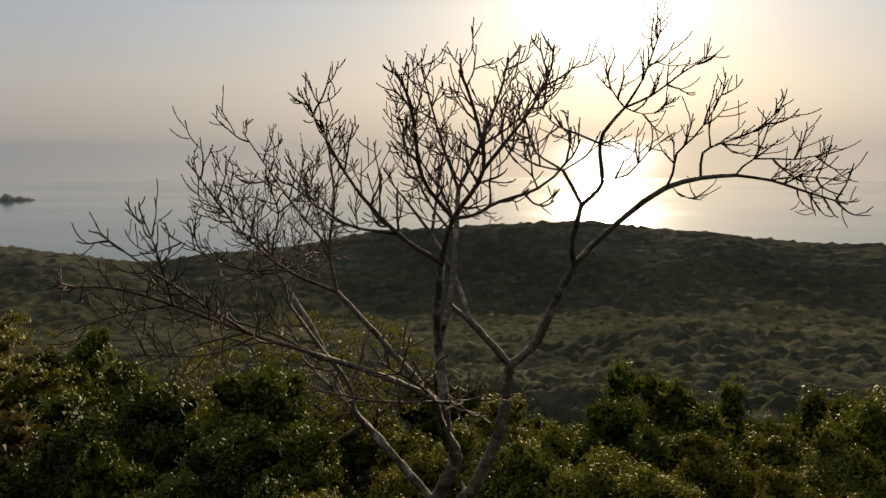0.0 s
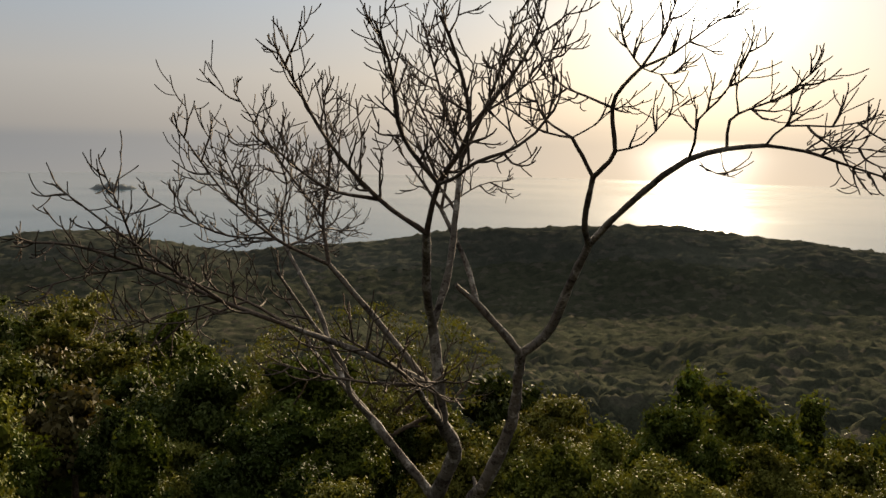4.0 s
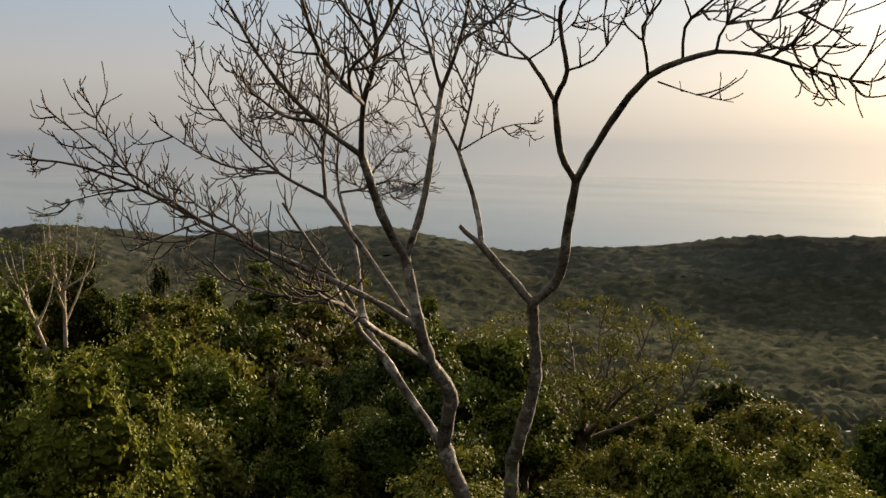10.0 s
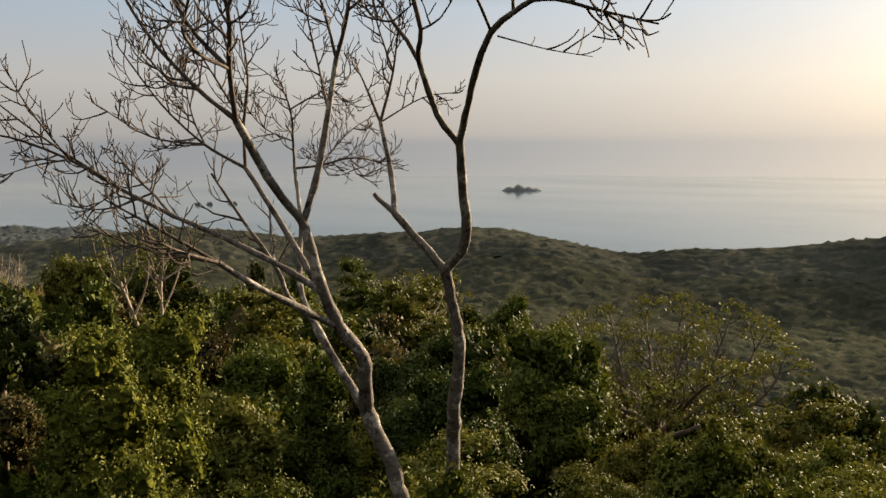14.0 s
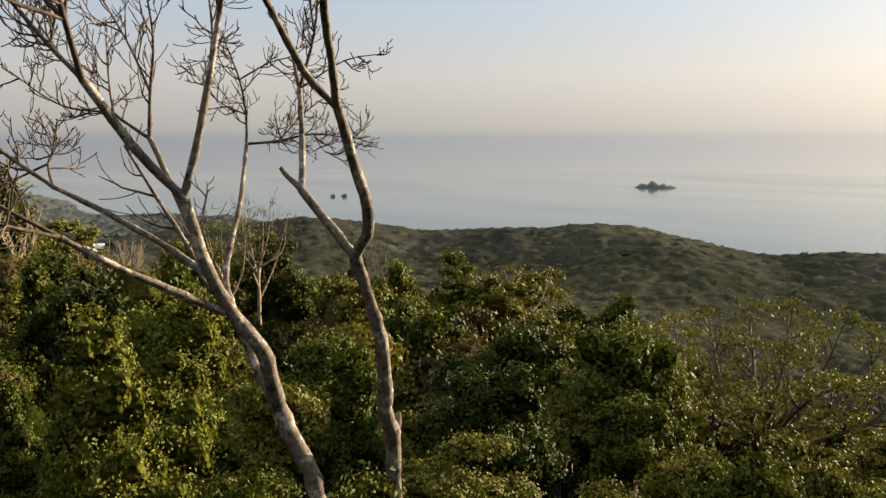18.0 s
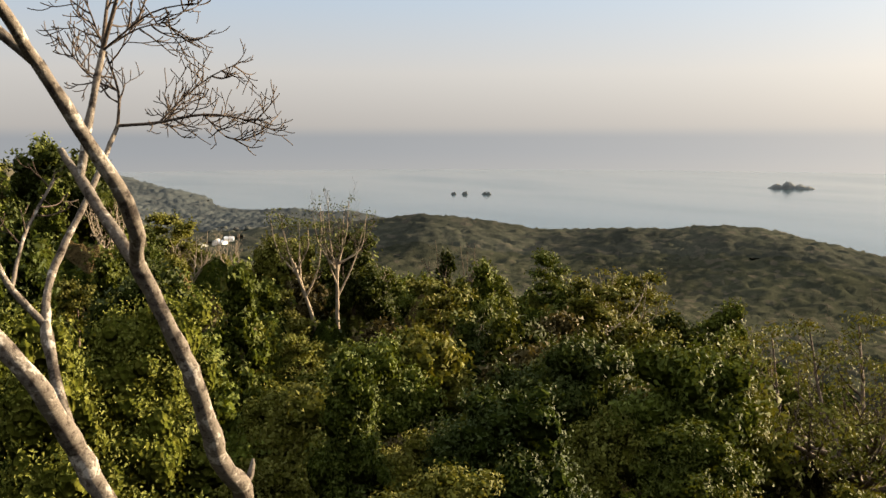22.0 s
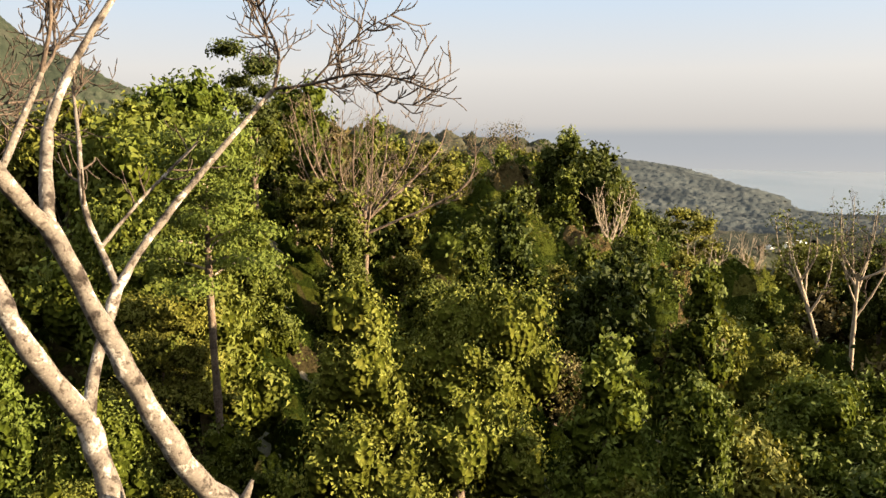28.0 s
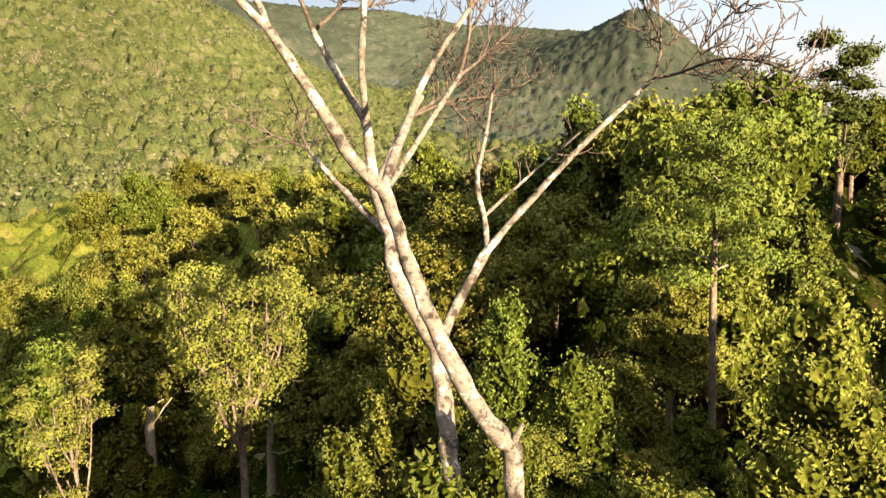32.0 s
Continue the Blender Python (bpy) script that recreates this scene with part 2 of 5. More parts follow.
def forest_material(name, c0, c1, c2, dry):
    """Foliage seen from far: broken greens with dry, grey-brown crowns between."""
    m, nt, bs = material(name)
    geo = nt.nodes.new("ShaderNodeNewGeometry")
    r1 = ramp_node(nt, geo.outputs["Random Per Island"], [(0.0, c0), (0.45, c1), (0.8, c2), (0.93, dry)])
    n1 = noise_node(nt, 0.9, 5.0, 0.7)
    r2 = ramp_node(nt, n1.outputs[0], [(0.3, (0.55, 0.55, 0.55)), (0.65, (1.2, 1.2, 1.2))])
    mm = mix_node(nt, 1.0, r1.outputs[0], r2.outputs[0], "MULTIPLY")
    nt.links.new(mm.outputs[2], bs.inputs["Base Color"])
    bs.inputs["Roughness"].default_value = 0.9
    bs.inputs["Specular IOR Level"].default_value = 0.15
    bump_node(nt, bs, n1.outputs[0], 1.0, 0.8)
    return m


def canopy_material(name, c0, c1, c2, dry, cell, relief=0.5, leafy=1.0):
    """Unbroken woods far off: crown after crown, each with its own tint, broken up by leaf clusters and gaps."""
    m, nt, bs = material(name)
    tc = nt.nodes.new("ShaderNodeTexCoord")
    vo = nt.nodes.new("ShaderNodeTexVoronoi")
    vo.inputs["Scale"].default_value = 1.0 / cell
    vo.inputs["Randomness"].default_value = 1.0
    nt.links.new(tc.outputs["Object"], vo.inputs["Vector"])
    sep = nt.nodes.new("ShaderNodeSeparateColor")
    nt.links.new(vo.outputs["Color"], sep.inputs[0])
    r1 = ramp_node(nt, sep.outputs[0], [(0.0, c0), (0.5, c1), (0.85, c2), (1.0, dry)])
    big = noise_node(nt, 0.006, 4.0, 0.6)
    r2 = ramp_node(nt, big.outputs[0], [(0.35, (0.72, 0.72, 0.72)), (0.65, (1.2, 1.18, 1.12))])
    fine = noise_node(nt, 7.0 / cell, 6.0, 0.8)
    lo = 1 - 0.72 * leafy
    r3 = ramp_node(nt, fine.outputs[0], [(0.36, (lo, lo, lo)), (0.5, (1.0, 1.0, 1.0)), (0.66, (1.45, 1.42, 1.3))])
    m1 = mix_node(nt, 1.0, r1.outputs[0], r2.outputs[0], "MULTIPLY")
    m2 = mix_node(nt, 1.0, m1.outputs[2], r3.outputs[0], "MULTIPLY")
    nt.links.new(m2.outputs[2], bs.inputs["Base Color"])
    bs.inputs["Roughness"].default_value = 1.0
    bs.inputs["Specular IOR Level"].default_value = 0.0
    bump_node(nt, bs, fine.outputs[0], relief, cell * 0.35)
    return m


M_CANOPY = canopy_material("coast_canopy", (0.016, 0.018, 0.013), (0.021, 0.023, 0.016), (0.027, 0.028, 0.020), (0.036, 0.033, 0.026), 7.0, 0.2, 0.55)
M_SLOPE = canopy_material("mountain_canopy", (0.026, 0.034, 0.012), (0.037, 0.044, 0.016), (0.049, 0.053, 0.020), (0.064, 0.060, 0.036), 3.0, 0.4, 0.85)
# near-black greens: shade in the gaps between crowns is put into the colour
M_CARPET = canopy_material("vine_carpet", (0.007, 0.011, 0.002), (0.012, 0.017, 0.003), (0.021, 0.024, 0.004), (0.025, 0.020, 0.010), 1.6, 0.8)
M_VINE = canopy_material("vine_field", (0.046, 0.060, 0.011), (0.070, 0.083, 0.015), (0.098, 0.102, 0.019), (0.105, 0.092, 0.03), 2.2, 0.8, 0.8)
M_BAND = canopy_material("slope_canopy", (0.013, 0.019, 0.004), (0.026, 0.034, 0.006), (0.051, 0.053, 0.011), (0.066, 0.049, 0.024), 5.0, 0.9)
M_FAR = forest_material("far_forest", (0.028, 0.037, 0.013), (0.042, 0.051, 0.018), (0.060, 0.063, 0.025), (0.08, 0.07, 0.05))
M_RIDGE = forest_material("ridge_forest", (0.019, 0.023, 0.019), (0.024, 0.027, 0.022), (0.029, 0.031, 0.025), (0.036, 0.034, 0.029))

# distance haze over headland and far coast is put into this grey-blue
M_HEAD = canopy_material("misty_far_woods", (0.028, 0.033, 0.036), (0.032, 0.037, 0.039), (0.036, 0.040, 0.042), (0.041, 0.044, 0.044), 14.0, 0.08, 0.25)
# paler and greyer than the valley woods: haze put into the ridge colour
M_COAST = canopy_material("hazed_coast_woods", (0.019, 0.021, 0.017), (0.024, 0.026, 0.021), (0.029, 0.030, 0.024), (0.036, 0.034, 0.028), 11.0, 0.15, 0.5)
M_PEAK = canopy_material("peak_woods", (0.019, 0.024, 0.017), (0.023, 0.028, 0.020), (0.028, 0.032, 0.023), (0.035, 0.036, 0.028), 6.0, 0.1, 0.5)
# island woods paled to grey, standing in for the sea haze
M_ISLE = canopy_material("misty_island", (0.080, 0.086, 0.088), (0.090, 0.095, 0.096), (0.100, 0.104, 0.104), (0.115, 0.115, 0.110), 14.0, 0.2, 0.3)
# forest floor: leaf litter, soil and low growth
M_GROUND, _nt, _bs = material("forest_floor")
_a = noise_node(_nt, 0.05, 6.0, 0.6)
_b = noise_node(_nt, 2.5, 5.0, 0.7)
_r = ramp_node(_nt, _a.outputs[0], [(0.35, (0.018, 0.024, 0.009)), (0.5, (0.030, 0.030, 0.014)), (0.68, (0.050, 0.038, 0.022))])
_r2 = ramp_node(_nt, _b.outputs[0], [(0.3, (0.5, 0.5, 0.5)), (0.7, (1.2, 1.2, 1.2))])
_m = mix_node(_nt, 1.0, _r.outputs[0], _r2.outputs[0], "MULTIPLY")
_nt.links.new(_m.outputs[2], _bs.inputs["Base Color"])
_bs.inputs["Roughness"].default_value = 0.95
bump_node(_nt, _bs, _b.outputs[0], 0.8, 0.3)

# sea: long swell and wind lanes
M_SEA, _nt, _bs = material("sea_water")
_a = noise_node(_nt, 0.0022, 4.0, 0.6)
_mp = _nt.nodes.new("ShaderNodeMapping")
_mp.inputs["Scale"].default_value = (0.35, 1.0, 1.0)
_mp.inputs["Rotation"].default_value = (0, 0, radians(-35))
_nt.links.new(_a.inputs["Vector"].links[0].from_socket, _mp.inputs["Vector"])
_nt.links.new(_mp.outputs[0], _a.inputs["Vector"])
_r = ramp_node(_nt, _a.outputs[0], [(0.35, (0.08, 0.08, 0.08)), (0.65, (0.15, 0.15, 0.15))])
_nt.links.new(_r.outputs[0], _bs.inputs["Roughness"])
_bs.inputs["Base Color"].default_value = (0.03, 0.05, 0.06, 1)
_bs.inputs["IOR"].default_value = 1.33
_w = noise_node(_nt, 0.12, 5.0, 0.65)
bump_node(_nt, _bs, _w.outputs[0], 0.14, 1.0)


# ---- the land ----
CX, CY, SEA = 0.0, 16.0, -200.0
RADII = (180, 300, 450, 700, 1000, 1300, 2000, 2700, 3400, 4000)
NORTH = (
    (-60, -46, -80, -100, -120, -98, -205, -230, -230, -230),
    (-32, -46, -78, -86, -130, -97, -206, -230, -230, -230),
    (-22, -46, -80, -89, -132, -95, -206, -230, -230, -230),
    (-14, -46, -82, -90, -135, -86, -206, -230, -230, -230),
    (-8, -46, -82, -108, -132, -85, -206, -230, -230, -230),
    (8, -46, -82, -112, -135, -103, -206, -230, -230, -230),
    (22, -44, -80, -110, -138, -123, -206, -230, -230, -230),
    (34, -38, -72, -104, -128, -97, -206, -230, -230, -230),
    (44, -32, -62, -95, -120, -106, -206, -230, -230, -230),
    (55, -24, -48, -78, -110, -92, -130, -208, -230, -230),
)
SOUTH = (
    (65, -18, -36, -62, -100, -110, -135, -180, -212, -230),
    (68.8, -16, -33, -59, -98, -112, -138, -176, -212, -230),
    (69.8, -15, -32, -58, -97, -112, -138, -175, -194, -225),
    (71.7, -14, -31, -56, -96, -112, -138, -172, -166, -220),
    (72.6, -13, -30, -55, -95, -112, -136, -170, -160, -215),
    (73.3, -13, -29, -55, -95, -112, -136, -168, -158, -186),
    (75, -10, -28, -54, -94, -110, -132, -160, -150, -152),
    (78.2, -6, -26, -52, -93, -108, -125, -150, -128, -118),
    (81, 3, -20, -50, -92, -104, -118, -135, -112, -95),
    (84, 10, -14, -48, -88, -98, -110, -120, -104, -86),
    (100, 14, -4, -34, -50, -60, -70, -70, -70, -70),
    (114, 8, 2, 8, 48, 55, 65, 65, 65, 65),
    (119.9, -3, -3, 6, 84, 70, 65, 65, 65, 65),
    (121.8, -3, -3, 6, 107, 90, 75, 65, 65, 65),
    (123.0, -3, -3, 6, 116, 100, 80, 65, 65, 65),
    (124.4, -3, -3, 6, 116, 110, 85, 65, 65, 65),
    (125.6, -3, -3, 6, 109, 122, 90, 65, 65, 65),
    (127.3, -3, -3, 6, 98, 132, 100, 85, 85, 85),
    (130.8, -3, -2, 6, 80, 136, 110, 85, 85, 85),
    (136, -2, 0, 8, 62, 140, 118, 85, 85, 85),
    (140.5, -1, 4, 18, 52, 150, 125, 85, 85, 85),
    (146, 2, 16, 46, 62, 156, 130, 85, 85, 85),
    (151.8, 4, 26, 74, 108, 160, 130, 85, 85, 85),
    (157, 5, 34, 88, 132, 160, 130, 85, 85, 85),
)
EAST = (
    (166, 6, 40, 100, 150, 160, 130, 90, 90, 90),
    (190, 4, 40, 105, 155, 160, 130, 90, 90, 90),
    (230, -5, 5, 40, 90, 100, 90, 90, 90, 90),
    (300, -30, -60, -85, -105, -85, -205, -230, -230, -230),
)
PROFILE = np.array(NORTH + SOUTH + EAST, float)
PROFILE = np.column_stack([PROFILE, np.where(PROFILE[:, 9] < -60, -230, PROFILE[:, 9])])


def near_ground(x, y):
    s = np.maximum(0, y - 19)
    g = 2.2 - 0.165 * s - 0.25 * np.maximum(0, y - 42) / (1 + np.exp(-(x + 40) / 6))
    g = g + 8.5 * np.exp(-((x + 46) / 24) ** 2 - (np.where(y > 3, y - 3, (y - 3) / 2) / 8) ** 2)
    g = g - 4.5 * np.exp(-((x + 25) / 7) ** 2 - ((y - 26) / 9) ** 2)
    g = g - 5.0 * np.exp(-((x + 72) / 22) ** 2 - ((y - 48) / 13) ** 2)
    g = g + 7.5 * np.exp(-((x + 85) / 22) ** 2 - ((y - 30) / 18) ** 2)
    g = g - 7.0 * (1 - np.exp(-np.maximum(0, 10 - y) / 13.0)) * np.exp(-np.maximum(0, -x - 14) ** 2 / 260.0)
    w = 1 / (1 + np.exp((x + 20) / 5)) / (1 + np.exp((21 - y) / 4))
    return g - 3.2 * w


def wobble(x, y, size):
    return (np.sin(x / size + 1.3 * np.sin(y / size * 0.7)) + np.sin(y / size * 1.13 + 1.7 * np.sin(x / size * 0.6 + 2)) + 0.5 * np.sin((x + y) / size * 2.1)) / 2.5


def ground(x, y):
    """Height of the land at any place (arrays or numbers)."""
    x, y = np.asarray(x, float), np.asarray(y, float)
    dx, dy = x - CX, y - CY
    r = np.hypot(dx, dy)
    az = (np.degrees(np.arctan2(-dx, dy)) + 60) % 360 - 60
    logr = np.log(np.maximum(r, 1.0))
    cols = [np.interp(az, PROFILE[:, 0], PROFILE[:, 1 + k], period=360) for k in range(10)]
    z = np.full(r.shape, 0.0) + cols[0]
    for k in range(9):
        a, b = math.log(RADII[k]), math.log(RADII[k + 1])
        f = np.clip((logr - a) / (b - a), 0, 1)
        f = f * f * (3 - 2 * f)
        z = np.where(r >= RADII[k], cols[k] + (cols[k + 1] - cols[k]) * f, z)
    amp = np.clip((r - 150) / 500, 0, 1)
    z = z + amp * (7 * wobble(x, y, 95) + 2.5 * wobble(y, x, 38))
    f = np.clip((r - 95) / 90, 0, 1)
    f = f * f * (3 - 2 * f)
    return near_ground(x, y) * (1 - f) + z * f


def mesh_object(name, verts, faces, mat, parent=None, smooth=False, label=""):
    """One mesh from arrays of places and faces; faces: (n, 3) or (n, 4) array, or a list."""
    me = bpy.data.meshes.new(name)
    if isinstance(faces, np.ndarray):
        n, k = faces.shape
        me.vertices.add(len(verts))
        me.vertices.foreach_set("co", np.ascontiguousarray(verts, dtype=np.float32).ravel())
        me.loops.add(n * k)
        me.loops.foreach_set("vertex_index", np.ascontiguousarray(faces, dtype=np.int32).ravel())
        me.polygons.add(n)
        me.polygons.foreach_set("loop_start", np.arange(0, n * k, k, dtype=np.int32))
        me.update(calc_edges=True)
    else:
        me.from_pydata([tuple(v) for v in verts], [], faces)
    if smooth:
        me.polygons.foreach_set("use_smooth", np.ones(len(me.polygons), dtype=bool))
    me.materials.append(mat)
    ob = new(name, me)
    if parent:
        ob.parent = parent
    if label:
        ob["label"] = label
    return ob


def grid_faces(rows, cols, wrap):
    i, j = np.meshgrid(np.arange(rows - 1), np.arange(cols if wrap else cols - 1), indexing="ij")
    a = i * cols + j
    b = i * cols + (j + 1) % cols
    return np.stack([a, b, b + cols, a + cols], -1).reshape(-1, 4)


def build_land():
    az = np.radians(np.linspace(0, 360, 360, endpoint=False))
    rr = np.concatenate([[0.5], np.linspace(3, 120, 48), np.geomspace(124, 4980, 90)])
    R, A = np.meshgrid(rr, az, indexing="ij")
    x, y = CX - R * np.sin(A), CY + R * np.cos(A)
    z = ground(x, y)
    v = np.stack([x, y, z], -1).reshape(-1, 3)
    land = mesh_object("ground", v, grid_faces(len(rr), len(az), True)[:, ::-1], M_GROUND, smooth=True)
    land.data.materials.append(M_CANOPY)
    land.data.materials.append(M_SLOPE)
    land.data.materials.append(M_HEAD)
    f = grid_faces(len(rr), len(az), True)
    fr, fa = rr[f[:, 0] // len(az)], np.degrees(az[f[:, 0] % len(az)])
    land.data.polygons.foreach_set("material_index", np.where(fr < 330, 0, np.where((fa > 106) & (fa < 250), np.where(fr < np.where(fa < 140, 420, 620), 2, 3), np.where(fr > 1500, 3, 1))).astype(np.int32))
    tagged(land, "wooded hills with leaf litter falling to the coast", "ground", kind="structure")
    rr = np.concatenate([[300.0], np.geomspace(500, 4985, 24)])
    R, A = np.meshgrid(rr, az[::4], indexing="ij")
    v = np.stack([CX - R * np.sin(A), CY + R * np.cos(A), np.full(R.shape, SEA)], -1).reshape(-1, 3)
    sea = mesh_object("water", v, grid_faces(len(rr), len(az[::4]), True)[:, ::-1], M_SEA, smooth=True)
    tagged(sea, "calm grey sea with bright sun track", "sea", kind="structure")


build_land()


def bearing(az, r):
    """A place by degrees left of north and metres from the middle of the plan."""
    a = radians(az)
    return CX - r * math.sin(a), CY + r * math.cos(a)


def build_island(name, az, r, length, height, lobes, label, seed):
    """A low rocky island with a wooded, uneven top."""
    rg = np.random.default_rng(seed)
    x0, y0 = bearing(az, r)
    nu, nv = 48, 14
    u, w = np.meshgrid(np.linspace(-1, 1, nu), np.linspace(-1, 1, nv), indexing="ij")
    top = np.zeros_like(u)
    for c, wid, hh in lobes:
        top = np.maximum(top, hh * np.exp(-((u - c) / wid) ** 2))
    edge = np.clip(1 - (np.abs(u) ** 4 + np.abs(w) ** 2.5), 0, 1)
    z = height * top * np.sqrt(edge) * (1 + 0.15 * rg.standard_normal(u.shape)) - 6 * (edge <= 0)
    a = radians(az)
    px = u * length / 2
    py = w * length / 5
    v = np.stack([x0 + px * math.cos(a) - py * math.sin(a), y0 + px * math.sin(a) + py * math.cos(a), SEA + z - 1], -1).reshape(-1, 3)
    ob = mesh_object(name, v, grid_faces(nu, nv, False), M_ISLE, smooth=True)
    return tagged(ob, label, "island", kind="structure")




# ---- limbs ----
def smooth_line(pts, rad, step, rg, knob=0.0):
    """A rounded way through the nodes, with radii, and a little crookedness."""
    p = np.array(pts, float)
    q = np.vstack([2 * p[0] - p[1], p, 2 * p[-1] - p[-2]])
    out, rr = [], []
    for i in range(len(p) - 1):
        n = max(2, int(np.linalg.norm(p[i + 1] - p[i]) / step))
        for t in np.arange(n) / n:
            a, b, c, d = q[i], q[i + 1], q[i + 2], q[i + 3]
            out.append(0.5 * (2 * b + (c - a) * t + (2 * a - 5 * b + 4 * c - d) * t * t + (3 * b - a - 3 * c + d) * t ** 3))
            rr.append(rad[i] + (rad[i + 1] - rad[i]) * t)
    out.append(p[-1])
    rr.append(rad[-1])
    out, rr = np.array(out), np.array(rr)
    if knob:
        out[1:-1] += rg.normal(0, 1, (len(out) - 2, 3)) * rr[1:-1, None] * knob
        rr[1:-1] *= 1 + rg.normal(0, 0.07, len(rr) - 2)
    return out, rr


def tube(line, rad, sides):
    """Rings along a line: places and four-cornered faces, closed at the tip."""
    d = np.gradient(line, axis=0)
    d /= np.linalg.norm(d, axis=1)[:, None] + 1e-9
    ref = np.array([0.31, 0.17, 0.93]) if abs(d[0][2]) < 0.9 else np.array([1.0, 0.2, 0.0])
    a = np.cross(d, ref)
    a /= np.linalg.norm(a, axis=1)[:, None] + 1e-9
    b = np.cross(d, a)
    th = np.arange(sides) * 2 * math.pi / sides
    ring = a[:, None, :] * np.cos(th)[None, :, None] + b[:, None, :] * np.sin(th)[None, :, None]
    v = (line[:, None, :] + ring * rad[:, None, None]).reshape(-1, 3)
    return v, grid_faces(len(line), sides, True)


class Pile:
    """Gathers tubes or leaves into one mesh."""

    def __init__(self):
        self.v, self.f, self.n = [], [], 0

    def add(self, v, f):
        self.v.append(v)
        self.f.append(f + self.n)
        self.n += len(v)

    def make(self, name, mat, parent=None, smooth=True, label=""):
        return mesh_object(name, np.vstack(self.v), np.vstack(self.f), mat, parent, smooth, label)


def unit(v):
    return v / (np.linalg.norm(v) + 1e-9)


def twig(pile, rg, p, d, length, rad, level, lift, sides=4):
    """A crooked twig that turns upward, with side twigs that do the same."""
    n = 7 if level else 5
    line, rr = [p], [rad]
    q, h = p.copy(), unit(d)
    for i in range(n):
        h = unit(h + rg.normal(0, 0.11, 3) + np.array([0, 0, lift * (0.3 + 1.6 * i / (n - 1))]))
        q = q + h * length / n
        line.append(q)
        rr.append(max(0.0095, rad * (1 - 0.62 * (i + 1) / n)))
    line, rr = np.array(line), np.array(rr)
    pile.add(*tube(line, rr, sides if level else 3))
    if level <= 0:
        return
    kids = 2
    for k in range(kids):
        f = 0.25 + 0.7 * (k + rg.random() * 0.6) / kids
        i = min(n - 1, int(f * n))
        t = f * n - i
        start = line[i] * (1 - t) + line[i + 1] * t
        along = unit(line[i + 1] - line[i])
        side = unit(np.cross(along, rg.normal(0, 1, 3)))
        twig(pile, rg, start, along * 0.75 + side * 0.7, length * rg.uniform(0.5, 0.85), rr[i] * 0.66, level - 1, lift, sides)


def limb(tree, name, nodes, rads, rg, mat, sides=8, twigs=(), reach=1.0, level=2, start=0.35, lift=0.11, label="", step=0.2, knob=0.07):
    """One limb of a tree as a part, with its own spray of twigs below it. twigs: how many along the limb."""
    line, rr = smooth_line(nodes, rads, step, rg, knob)
    ob = mesh_object(name, *tube(line, rr, sides), mat, tree, True, label)
    if twigs:
        pile = Pile()
        for k in range(twigs):
            f = start + (1 - start) * (k + rg.random() * 0.7) / twigs
            i = min(len(line) - 2, int(f * (len(line) - 1)))
            along = unit(line[i + 1] - line[i])
            side = unit(np.cross(along, rg.normal(0, 1, 3)) + np.array([0, 0, 0.1]))
            twig(pile, rg, line[i], along * 0.55 + side * 0.85, reach * rg.uniform(0.65, 1.3), max(0.018, rr[i] * 0.66), level, lift)
        twig(pile, rg, line[-2], line[-1] - line[-2], reach * 0.65, rr[-1], level, lift)
        tagged(pile.make("twig_spray", M_TWIG, ob), kind="stuff")
    return ob


def thing(name, x, y, z, label, category, group=""):
    """An empty at the foot of a thing."""
    ob = new(name)
    ob.location = (x, y, z)
    ob.empty_display_size = 0.3
    return tagged(ob, label, category, group)


def settle(tree):
    """Keep parts where they were drawn when they hang from an empty that stands elsewhere."""
    m = Matrix.Translation(-Vector(tree.location))
    for o in tree.children:
        o.matrix_basis = m


